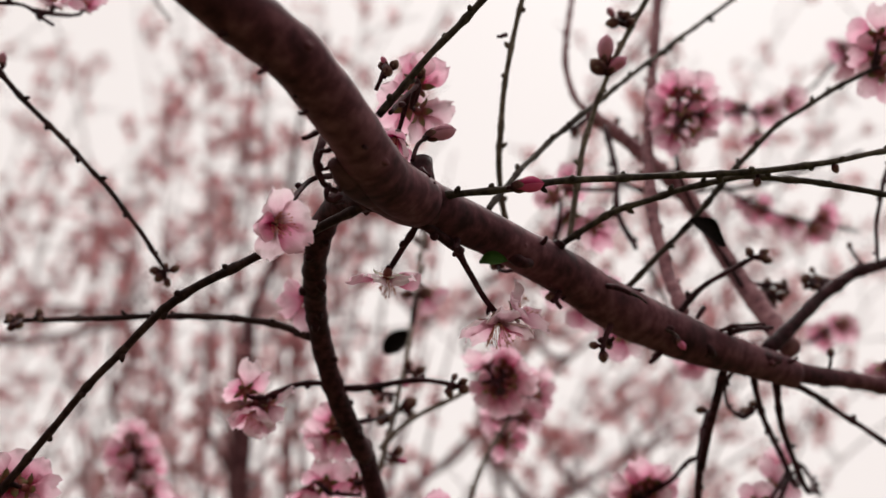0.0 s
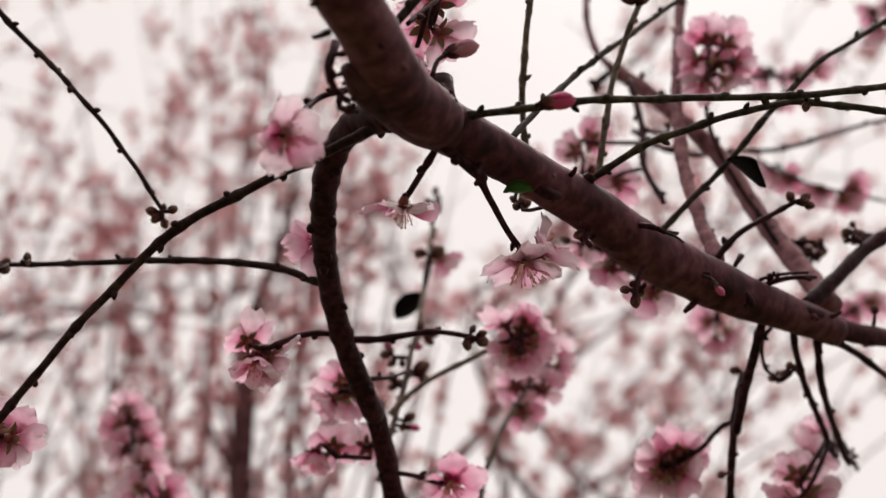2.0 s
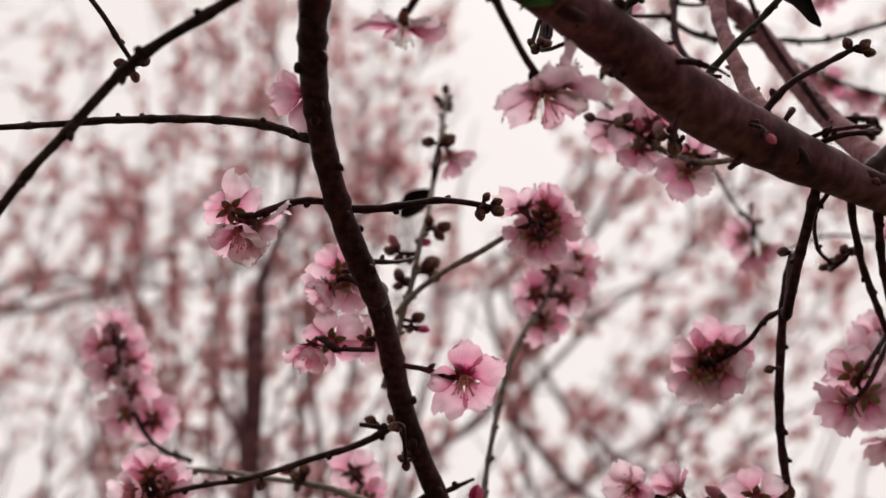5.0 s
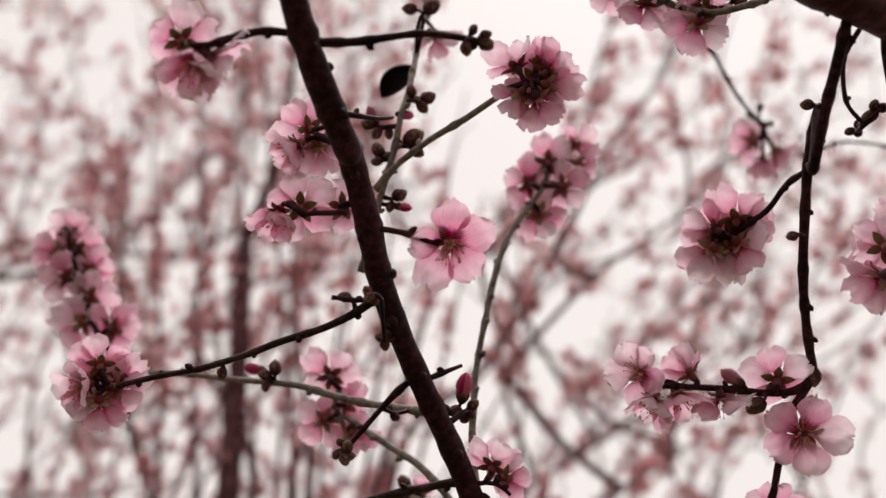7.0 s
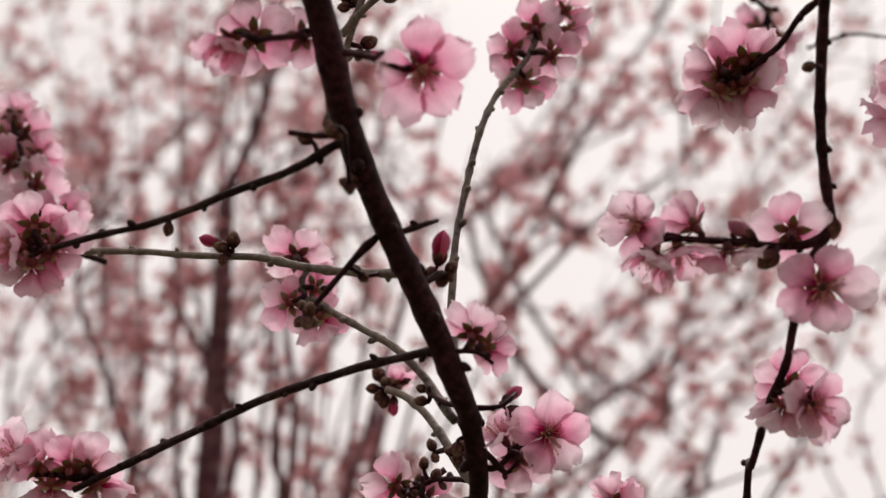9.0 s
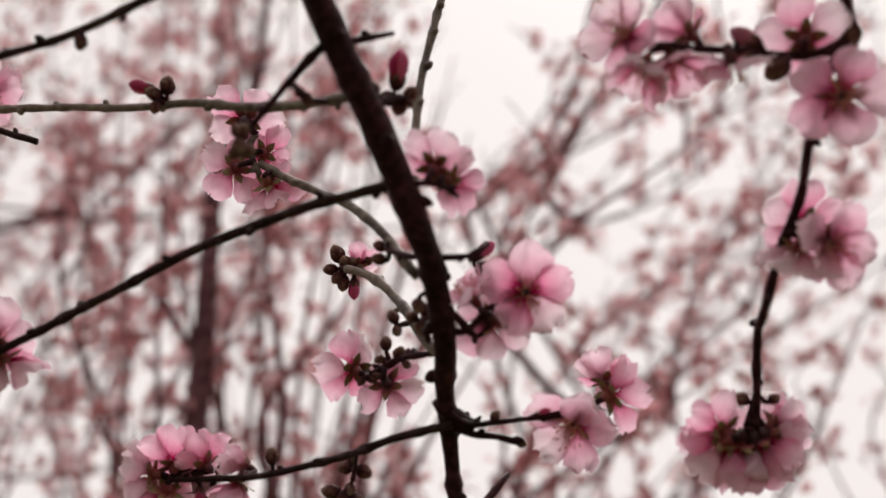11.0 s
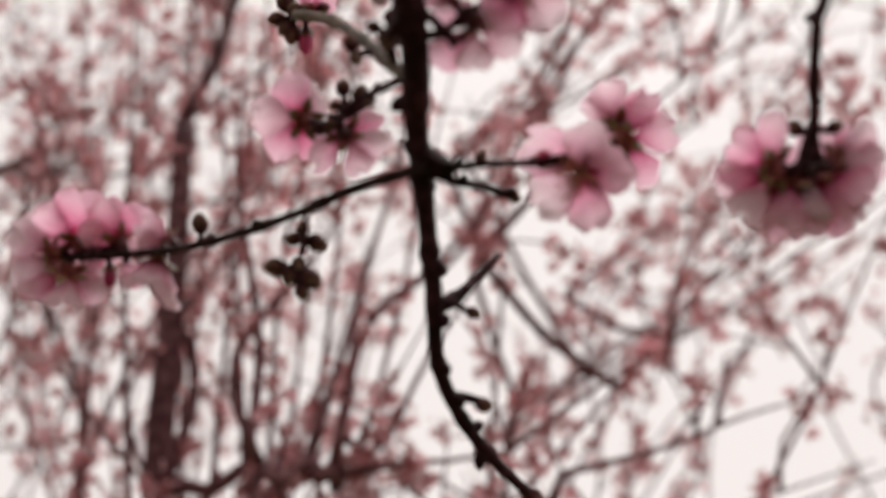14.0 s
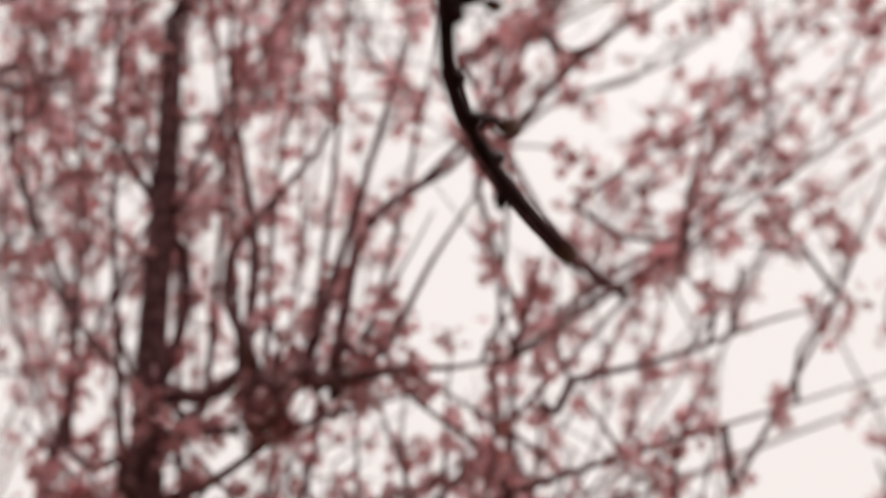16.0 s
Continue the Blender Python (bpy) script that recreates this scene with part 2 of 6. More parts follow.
def knob(bm, at, way, length, width):
    """A small pointed scale that sits on a stem."""
    q = way.to_track_quat("Z", "Y").to_matrix()
    rows = []
    for z, w in ((-0.25, 0.8), (0.25, 1.0), (0.7, 0.7)):
        rows.append([bm.verts.new(at + q @ Vector((math.cos(k * 1.0472) * w * width, math.sin(k * 1.0472) * w * width, z * length))) for k in range(6)])
    top = bm.verts.new(at + q @ Vector((0, 0, length)))
    for a, b in zip(rows, rows[1:]):
        for k in range(6):
            bm.faces.new((a[k], a[(k + 1) % 6], b[(k + 1) % 6], b[k]))
    for k in range(6):
        bm.faces.new((rows[-1][k], rows[-1][(k + 1) % 6], top))


# ---- ground ----
bm = bmesh.new()
bmesh.ops.create_grid(bm, x_segments=60, y_segments=60, size=150)
for v in bm.verts:
    v.co.z = 0.05 * noise.noise(v.co * 0.2)
ground = part("ground", bm, soil, None)
tagged(ground, "mown orchard ground of soil and short grass", "ground", kind="structure")

# ---- the blossoming peach tree ----
tree = tagged(new("peach_tree"), "peach tree with mauve bark and open pink blossoms", "tree")
tree.location = (-0.75, -0.35, 0.0)
BASE = Vector(tree.location)


TWIGS = []


def stem(name, points, r0, r1, material, knots=True, radii=(), step=0.003):
    """A limb, branch, twig or spur: a tapered skin with swollen, budded nodes; radii in mm, at the ends or at every point."""
    pts = [Vector(p) - BASE for p in points]
    curve = spline(pts, step)
    wob = rnd.random() * 50
    marks, s = [], 0.005 + rnd.random() * 0.006
    length = sum((b - a).length for a, b in zip(curve, curve[1:]))
    while s < length - 0.003:
        marks.append(s)
        s += (0.008 + 0.018 * rnd.random()) * (1 if knots else 2.2)
    ends = [0.0]
    for a, b in zip(pts, pts[1:]):
        ends.append(ends[-1] + (b - a).length)

    def radius(run, share):
        r = float(np.interp(share * ends[-1], ends, radii)) if radii else r0 + (r1 - r0) * share
        swell = sum(math.exp(-((run - m) / 0.0016) ** 2) for m in marks if abs(run - m) < 0.006) if knots else 0
        r *= 0.87 if r0 < 3 else 1.0
        r *= 1 + 0.34 * swell * min(1, 2.2 / r) + (0.06 if r < 4 else 0.015) * noise.noise(Vector((run * 110, wob, 0)))
        if r > 4:
            r *= 1 + 0.05 * noise.noise(Vector((run * 20, wob, 3)))
        return r * 0.001

    bm = bmesh.new()
    uv = bm.loops.layers.uv.new("along")
    if r0 < 4 and not radii:
        # the slight zigzag of a twig from node to node
        for i, p in enumerate(curve[1:-1]):
            p += 0.0007 * noise.noise_vector(Vector((i * 0.17, wob, 1)))
    tube(bm, curve, radius, 24 if r0 > 6 else 12 if r0 > 4 else 9, uv, (0.1 if r0 > 6 else 0.12) if r0 > 4 else 0.16)
    if name not in ("trunk", "flower_stalk", "bud_stalk"):
        TWIGS.extend(curve)
    run, left = 0.0, list(marks)
    for a, b in zip(curve, curve[1:]):
        run += (b - a).length
        if left and run > left[0]:
            at = left.pop(0)
            ahead = (b - a).normalized()
            out = ahead.orthogonal().normalized()
            out.rotate(Matrix.Rotation(rnd.random() * 6.28, 3, ahead))
            r = radius(run, at / length)
            k = (1.9 if r0 > 4 else 1.2) if knots else 1.5
            knob(bm, b + out * r * 0.85, (out + ahead * 0.8).normalized(), k * (0.0013 + 0.0013 * rnd.random()), k * (0.0008 + 0.0005 * rnd.random()))
    return part(name, bm, material, tree)


# petals: three outlines, made once
def petal_mesh(seed, curl, cup):
    me = bpy.data.meshes.new("petal")
    bm = bmesh.new()
    rows, cols, L, W = 9, 10, 0.0148, 0.0073
    grid = []
    for i in range(rows + 1):
        s = i / rows
        w = W * (math.sin(1.5708 * s / 0.62) ** 1.25 if s < 0.62 else math.sqrt(max(0.0, 1 - ((s - 0.62) / 0.42) ** 2)))
        w = max(w, 0.0009)
        row = []
        for j in range(cols + 1):
            q = 2 * j / cols - 1
            y = L * s + 0.0022 * s ** 3 * noise.noise(Vector((q * 2.6, seed * 5, 2))) + 0.0024 * s ** 4 * noise.noise(Vector((q * 6.5, seed * 3, 7))) - 0.0008 * (abs(q) < 0.15) * (s > 0.95)
            wave = 0.0013 * noise.noise(Vector((q * 1.9 + seed * 9, s * 3.2, seed))) + 0.0007 * abs(q) * s * noise.noise(Vector((q * 2, s * 9, seed * 4)))
            z = curl * 0.0045 * s * s - 0.0009 * math.sin(math.pi * s) + 0.0034 * cup * q * q * (0.35 + 0.65 * math.sin(math.pi * min(1, s * 0.9))) + wave * (0.4 + 2.0 * s)
            ruffle = 1 + 0.2 * noise.noise(Vector((s * 7, q * 3, seed * 3)))
            row.append(bm.verts.new((q * w * ruffle, y, z)))
        grid.append(row)
    for a, b in zip(grid, grid[1:]):
        for j in range(cols):
            bm.faces.new((a[j], a[j + 1], b[j + 1], b[j]))
    bm.to_mesh(me)
    bm.free()
    for f in me.polygons:
        f.use_smooth = True
    me.materials.append(petal_pink)
    return me


PETALS = [petal_mesh(s, c, k) for s, c, k in ((1, 0.7, 1), (2, 0.15, 1.3), (3, -0.35, 0.8), (4, 0.4, 1.5), (5, -0.15, 1.1), (6, 1.0, 0.9), (7, -0.6, 0.6), (8, 0.2, 1.9))]


def calyx_mesh(lift):
    """A small cup with five pointed sepals that spread behind the petals."""
    me = bpy.data.meshes.new("calyx")
    bm = bmesh.new()
    rings = []
    for z, r in ((-0.0056, 0.0007), (-0.005, 0.0014), (-0.0035, 0.0021), (-0.0014, 0.0023), (0.0004, 0.0021), (0.0006, 0.001)):
        rings.append([bm.verts.new((r * math.cos(k * 0.6283), r * math.sin(k * 0.6283), z)) for k in range(10)])
    for a, b in zip(rings, rings[1:]):
        for k in range(10):
            bm.faces.new((a[k], a[(k + 1) % 10], b[(k + 1) % 10], b[k]))
    bm.faces.new(rings[-1])
    bm.faces.new(list(reversed(rings[0])))
    for k in range(5):
        a = k * 1.2566 + 0.628
        d, n = Vector((math.cos(a), math.sin(a), 0)), Vector((-math.sin(a), math.cos(a), 0))
        curl = noise.noise(Vector((k * 3.7, lift * 9, 1)))
        prev = None
        for s, w in ((0.0017, 0.0013), (0.0032, 0.002), (0.0049, 0.002), (0.0067, 0.0012), (0.0083, 0.0001)):
            z = -0.0012 + (s - 0.0017) * (lift + 0.3 * curl * s / 0.007) - 0.0006 * (s > 0.008)
            cur = [bm.verts.new(d * s + n * w * q + Vector((0, 0, z - 0.0005 * (q == 0)))) for q in (-1, 0, 1)]
            if prev:
                for j in (0, 1):
                    bm.faces.new((prev[j], prev[j + 1], cur[j + 1], cur[j]))
            prev = cur
    bm.to_mesh(me)
    bm.free()
    for f in me.polygons:
        f.use_smooth = True
    me.materials.append(calyx_red)
    return me


def stamen_mesh(seed):
    """A brush of fine filaments, each with its anther."""
    r = random.Random(seed)
    me = bpy.data.meshes.new("stamen_tuft")
    bm = bmesh.new()
    for i in range(22):
        a, lean, h = r.random() * 6.283, 0.15 + 0.5 * r.random(), 0.006 + 0.004 * r.random()
        d = Vector((math.cos(a) * lean, math.sin(a) * lean, 1)).normalized()
        foot = Vector((math.cos(a), math.sin(a), 0)) * 0.0012
        tube(bm, [foot, foot + d * h * 0.5, foot + d * h], lambda u, s: 0.00013, 4)
        knob(bm, foot + d * h, d, 0.0008, 0.0004)
    bm.to_mesh(me)
    bm.free()
    me.materials.append(anther)
    return me


FLAT_CALYX, RAISED_CALYX = calyx_mesh(-0.1), calyx_mesh(0.3)
STAMENS = [stamen_mesh(s) for s in (1, 2, 3)]


def stalk(name, foot, way, width):
    """A short stalk from the foot of a blossom or bud to the wood nearest to it."""
    node = min(TWIGS, key=lambda w: (w - foot).length_squared)
    gap = (node - foot).length
    if gap < 0.0012:
        return
    bm = bmesh.new()
    uv = bm.loops.layers.uv.new("along")
    swing = foot - way * gap * 0.25
    line = [foot + way * 0.0008] + [foot.lerp(swing, t).lerp(swing.lerp(node, t), t) for t in (0.25, 0.5, 0.75, 1.0)]
    tube(bm, line, lambda u, q: width * (1 + 0.5 * q), 6, uv)
    part(name, bm, bark_dark, tree)


def blossom(at, facing, width, opening):
    """A five-petalled blossom; opening is how far the petals bend out from the axis, in degrees."""
    way = Vector(facing).normalized()
    turn = way.to_track_quat("Z", "Y").to_matrix().to_4x4()
    k = width / 33
    here = Matrix.Translation(Vector(at) - BASE) @ turn @ Matrix.Rotation(rnd.random() * 6.28, 4, "Z") @ Matrix.Scale(k, 4)
    ob = piece("blossom", FLAT_CALYX if opening > 70 else RAISED_CALYX, tree, here)
    for i in range(5):
        lift = 90 - opening + rnd.uniform(-14, 14)
        m = Matrix.Rotation(i * 1.2566 + rnd.uniform(-0.12, 0.12), 4, "Z") @ Matrix.Translation((0, 0.0018, 0)) @ Matrix.Rotation(radians(lift), 4, "X") @ Matrix.Rotation(rnd.uniform(-0.2, 0.2), 4, "Y") @ Matrix.Scale(rnd.uniform(0.86, 1.1), 4)
        piece("petal", rnd.choice(PETALS), ob, m)
    piece("stamen_tuft", rnd.choice(STAMENS), ob, Matrix(), "pale stamens with rosy anthers")
    stalk("flower_stalk", Vector(at) - BASE - way * 0.0054 * k, way, 0.0009)
    return ob


def bud_mesh(pink):
    """Overlapping scales round a pointed core; a pink bud shows its folded petals."""
    me = bpy.data.meshes.new("bud")
    bm = bmesh.new()
    prof = ((-0.08, 0.15), (0, 0.24), (0.18, 0.34), (0.4, 0.39), (0.62, 0.36), (0.8, 0.27), (0.92, 0.16), (0.98, 0.06)) if not pink else ((0, 0.16), (0.15, 0.22), (0.3, 0.3), (0.5, 0.37), (0.7, 0.36), (0.86, 0.26), (0.95, 0.12))
    rings = []
    for z, r in prof:
        rings.append([bm.verts.new((r * math.cos(k * 0.6283 + z) * (1 + 0.12 * (k % 2)), r * math.sin(k * 0.6283 + z) * (1 + 0.12 * (k % 2)), z)) for k in range(10)])
    top = bm.verts.new((0, 0, 1.02))
    for a, b in zip(rings, rings[1:]):
        for k in range(10):
            bm.faces.new((a[k], a[(k + 1) % 10], b[(k + 1) % 10], b[k]))
    for k in range(10):
        bm.faces.new((rings[-1][k], rings[-1][(k + 1) % 10], top))
    bm.faces.new(list(reversed(rings[0])))
    bm.to_mesh(me)
    for f in me.polygons:
        f.use_smooth = True
    bm.free()
    me.materials.append(petal_bud if pink else bud_brown)
    return me


def scale_mesh():
    """The brown scales that clasp the foot of a bud."""
    me = bpy.data.meshes.new("bud_sheath")
    bm = bmesh.new()
    for k in range(5):
        a = k * 1.2566
        d, n = Vector((math.cos(a), math.sin(a), 0)), Vector((-math.sin(a), math.cos(a), 0))
        prev = None
        for z, r, w in ((-0.1, 0.18, 0.15), (0.1, 0.335, 0.23), (0.32, 0.415, 0.23), (0.52, 0.42, 0.14), (0.66, 0.385, 0.03)):
            cur = [bm.verts.new(d * (r - 0.03 * abs(q)) + n * w * q + Vector((0, 0, z))) for q in (-1, 0, 1)]
            if prev:
                for j in (0, 1):
                    bm.faces.new((prev[j], prev[j + 1], cur[j + 1], cur[j]))
            prev = cur
    bm.to_mesh(me)
    bm.free()
    me.materials.append(bud_brown)
    return me


BUD, PINK_BUD, SCALES = bud_mesh(False), bud_mesh(True), scale_mesh()


def bud(at, way, length, pink=False):
    turn = Vector(way).to_track_quat("Z", "Y").to_matrix().to_4x4()
    k = length * 0.00064 * rnd.uniform(0.85, 1.15)
    here = Matrix.Translation(Vector(at) - BASE - Vector(way) * k * 0.4) @ turn @ Matrix.Rotation(rnd.random() * 6.28, 4, "Z") @ Matrix.Diagonal((k * 0.88, k * 0.88, k * 1.28, 1) if pink else (k * 1.08, k * 1.08, k * 1.04, 1))
    ob = piece("bud", PINK_BUD if pink else BUD, tree, here, "swelling pink flower bud" if pink else "")
    piece("bud_sheath", SCALES, ob, Matrix.Diagonal((0.8, 0.8, 0.62, 1) if pink else (1, 1, 1, 1)))
    way = Vector(way).normalized()
    stalk("bud_stalk", Vector(at) - BASE - way * k * 0.5, way, 0.0007)
    return ob


def leaf(name, at, way, length):
    """A curled leaf with a midrib."""
    bm = bmesh.new()
    grid = []
    for i in range(9):
        s = i / 8
        w = 0.3 * math.sin(math.pi * (0.02 + 0.97 * s)) ** 0.75 * (1 + 0.12 * noise.noise(Vector((s * 5, length, 1))))
        grid.append([bm.verts.new((q * w, s - 0.5, 0.35 * q * q * w + 0.08 * math.sin(s * 5) + 0.03 * noise.noise(Vector((q * 3, s * 6, length))) - 0.04 * (q == 0))) for q in (-1, -0.5, 0, 0.5, 1)])
    for a, b in zip(grid, grid[1:]):
        for j in range(4):
            bm.faces.new((a[j], a[j + 1], b[j + 1], b[j]))
    bmesh.ops.solidify(bm, geom=bm.faces[:], thickness=0.03)
    ob = part(name, bm, leaf_green if name == "green_leaf" else leaf_brown, tree, "young green leaf" if name == "green_leaf" else "dark withered leaf still hanging")
    y = Vector(way).normalized()
    x = y.cross(Vector((0.35, -1, 0.3))).normalized()
    z = x.cross(y)
    turn = Matrix((x, y, z)).transposed().to_4x4()
    ob.matrix_basis = Matrix.Translation(Vector(at) - BASE) @ turn @ Matrix.Scale(length * 0.001, 4)
    return ob


# trunk and the bough that carries the limb, outside the view
stem("trunk", [(-0.75, -0.35, -0.05), (-0.76, -0.34, 0.5), (-0.72, -0.3, 1.1), (-0.66, -0.22, 1.6)], 62, 40, bark_limb, knots=False, step=0.05)
stem("limb", [(-0.67, -0.24, 1.52), (-0.58, -0.1, 1.92), (-0.38, 0.12, 2.15), (-0.16, 0.28, 2.14), (0.0158, 0.3300, 1.9542)], 34, 12.2, bark_limb, knots=False, step=0.02)

# limbs, twigs and spurs: points, radii in mm, bark
stem("limb", [(0.0158, 0.3300, 1.9542), (0.0248, 0.3400, 1.9489), (0.0394, 0.3550, 1.9430), (0.0533, 0.3700, 1.9371), (0.0653, 0.3920, 1.9291), (0.0756, 0.4250, 1.9241), (0.0875, 0.4470, 1.9242)], 9.60, 9.80, bark_limb, knots=False)
stem("limb", [(0.0755, 0.4440, 1.9305), (0.0913, 0.4550, 1.9260), (0.1118, 0.4750, 1.9247), (0.1425, 0.5050, 1.9209), (0.1710, 0.5300, 1.9128), (0.2040, 0.5520, 1.9073), (0.2376, 0.5750, 1.9055), (0.2615, 0.5920, 1.9047)], 10.00, 7.60, bark_limb, knots=False, radii=(10.5, 9.6, 8.6, 9.6, 10.8, 10.2, 8.2, 6.9))
stem("branch", [(0.2539, 0.5880, 1.9066), (0.2732, 0.6000, 1.9065), (0.2932, 0.6120, 1.9086), (0.3244, 0.6300, 1.9093), (0.3631, 0.6500, 1.9070)], 5.20, 3.20, bark_limb)
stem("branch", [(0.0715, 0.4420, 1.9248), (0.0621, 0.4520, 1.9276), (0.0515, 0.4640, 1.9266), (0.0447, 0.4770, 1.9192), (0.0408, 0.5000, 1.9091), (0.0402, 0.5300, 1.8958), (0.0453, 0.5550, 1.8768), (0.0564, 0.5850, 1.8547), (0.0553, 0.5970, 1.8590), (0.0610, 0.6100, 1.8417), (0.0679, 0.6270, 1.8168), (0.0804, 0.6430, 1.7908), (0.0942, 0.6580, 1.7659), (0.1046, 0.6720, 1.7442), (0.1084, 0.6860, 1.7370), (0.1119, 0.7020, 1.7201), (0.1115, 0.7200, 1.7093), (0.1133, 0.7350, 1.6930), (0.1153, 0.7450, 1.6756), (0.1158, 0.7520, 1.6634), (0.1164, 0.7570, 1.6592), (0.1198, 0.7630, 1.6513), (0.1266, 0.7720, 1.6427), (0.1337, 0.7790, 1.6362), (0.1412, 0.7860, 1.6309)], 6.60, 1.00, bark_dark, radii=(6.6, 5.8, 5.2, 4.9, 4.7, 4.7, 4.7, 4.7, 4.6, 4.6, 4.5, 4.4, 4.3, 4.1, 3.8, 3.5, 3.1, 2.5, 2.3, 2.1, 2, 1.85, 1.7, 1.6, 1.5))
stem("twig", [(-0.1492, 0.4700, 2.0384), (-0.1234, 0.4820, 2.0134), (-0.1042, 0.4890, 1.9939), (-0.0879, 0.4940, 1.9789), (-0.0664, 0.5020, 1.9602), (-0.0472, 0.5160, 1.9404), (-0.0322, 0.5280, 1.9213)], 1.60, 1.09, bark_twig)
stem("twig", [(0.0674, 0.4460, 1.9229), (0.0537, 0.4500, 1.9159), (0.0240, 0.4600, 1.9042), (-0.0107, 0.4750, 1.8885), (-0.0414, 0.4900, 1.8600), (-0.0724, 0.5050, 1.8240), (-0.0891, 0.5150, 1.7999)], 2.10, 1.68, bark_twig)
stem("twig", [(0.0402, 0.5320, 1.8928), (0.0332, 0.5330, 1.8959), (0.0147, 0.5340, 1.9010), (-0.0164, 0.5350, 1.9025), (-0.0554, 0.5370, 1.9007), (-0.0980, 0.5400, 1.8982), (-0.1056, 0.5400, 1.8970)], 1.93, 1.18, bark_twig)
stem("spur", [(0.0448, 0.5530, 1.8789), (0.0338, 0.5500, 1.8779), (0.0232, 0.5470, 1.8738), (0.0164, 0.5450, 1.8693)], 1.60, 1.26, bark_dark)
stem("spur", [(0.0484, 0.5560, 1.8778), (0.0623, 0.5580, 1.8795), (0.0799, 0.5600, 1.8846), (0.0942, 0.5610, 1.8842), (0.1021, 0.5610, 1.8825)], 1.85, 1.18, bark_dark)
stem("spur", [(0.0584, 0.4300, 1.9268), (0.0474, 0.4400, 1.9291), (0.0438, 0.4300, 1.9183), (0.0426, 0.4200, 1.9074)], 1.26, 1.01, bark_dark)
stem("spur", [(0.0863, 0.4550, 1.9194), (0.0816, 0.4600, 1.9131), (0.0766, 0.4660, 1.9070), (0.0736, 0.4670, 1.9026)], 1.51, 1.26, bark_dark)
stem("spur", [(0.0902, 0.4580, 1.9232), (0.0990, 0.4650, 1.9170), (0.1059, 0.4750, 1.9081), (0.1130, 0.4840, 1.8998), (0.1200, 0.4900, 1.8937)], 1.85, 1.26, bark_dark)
stem("twig", [(0.0907, 0.4500, 1.9285), (0.1074, 0.4460, 1.9288), (0.1242, 0.4420, 1.9303), (0.1498, 0.4500, 1.9381), (0.1851, 0.4580, 1.9447), (0.2169, 0.4640, 1.9508), (0.2423, 0.4680, 1.9574), (0.2717, 0.4760, 1.9678), (0.3008, 0.4840, 1.9786)], 1.60, 1.34, bark_green)
stem("twig", [(0.1415, 0.5050, 1.9308), (0.1538, 0.4970, 1.9379), (0.1671, 0.4900, 1.9435), (0.1887, 0.4800, 1.9484), (0.2069, 0.4740, 1.9515), (0.2194, 0.4700, 1.9517), (0.2508, 0.4760, 1.9513), (0.2723, 0.4820, 1.9512), (0.2959, 0.4900, 1.9520)], 1.60, 1.26, bark_green)
stem("twig", [(0.1118, 0.4770, 1.9345), (0.1211, 0.4900, 1.9546), (0.1368, 0.5100, 1.9832), (0.1609, 0.5300, 2.0155), (0.1977, 0.5600, 2.0643), (0.2371, 0.5850, 2.1111), (0.2716, 0.6000, 2.1487)], 1.43, 1.34, bark_green)
stem("twig", [(0.1747, 0.5450, 1.9278), (0.1855, 0.5400, 1.9385), (0.2028, 0.5350, 1.9575), (0.2202, 0.5300, 1.9794), (0.2418, 0.5300, 2.0045), (0.2705, 0.5350, 2.0280), (0.2930, 0.5400, 2.0440)], 1.51, 1.26, bark_green)
stem("twig", [(0.1194, 0.5300, 1.9536), (0.1165, 0.5200, 1.9653), (0.1153, 0.5100, 1.9800), (0.1166, 0.4950, 2.0031), (0.1193, 0.4870, 2.0212), (0.1233, 0.4800, 2.0428), (0.1265, 0.4700, 2.0623)], 1.60, 1.26, bark_pale)
stem("twig", [(0.1484, 0.5300, 1.9461), (0.1505, 0.5230, 1.9681), (0.1536, 0.5170, 1.9879), (0.1596, 0.5100, 2.0074), (0.1686, 0.5050, 2.0312), (0.1803, 0.5000, 2.0554), (0.1906, 0.4950, 2.0800)], 1.60, 1.26, bark_pale)
stem("branch", [(0.2033, 0.5600, 1.9232), (0.1999, 0.5750, 1.9456), (0.1955, 0.5900, 1.9782), (0.1951, 0.6100, 2.0225), (0.1995, 0.6300, 2.0788), (0.2072, 0.6500, 2.1534), (0.2116, 0.6600, 2.1983)], 3.20, 2.70, bark_mauve)
stem("branch", [(0.2629, 0.6000, 1.9189), (0.2549, 0.6200, 1.9454), (0.2426, 0.6400, 1.9789), (0.2236, 0.6500, 2.0196), (0.2020, 0.6550, 2.0460), (0.1828, 0.6600, 2.0662), (0.1675, 0.6600, 2.0770)], 5.30, 3.90, bark_mauve)
stem("twig", [(0.1692, 0.6600, 2.0759), (0.1575, 0.6650, 2.0928), (0.1519, 0.6700, 2.1274), (0.1561, 0.6800, 2.1716), (0.1590, 0.6900, 2.2140)], 2.2, 1.9, bark_mauve)
stem("twig", [(0.1751, 0.6500, 2.0645), (0.1807, 0.6400, 2.0326), (0.1813, 0.6300, 2.0005), (0.1893, 0.6200, 1.9771)], 2.10, 1.68, bark_dark)
stem("twig", [(0.2532, 0.6250, 1.9485), (0.2346, 0.6300, 1.9830), (0.2171, 0.6300, 2.0191), (0.2097, 0.6200, 2.0452)], 1.68, 1.34, bark_dark)
stem("spur", [(0.1995, 0.5500, 1.9187), (0.2075, 0.5480, 1.9287), (0.2200, 0.5480, 1.9384), (0.2347, 0.5490, 1.9477)], 1.60, 1.18, bark_dark)
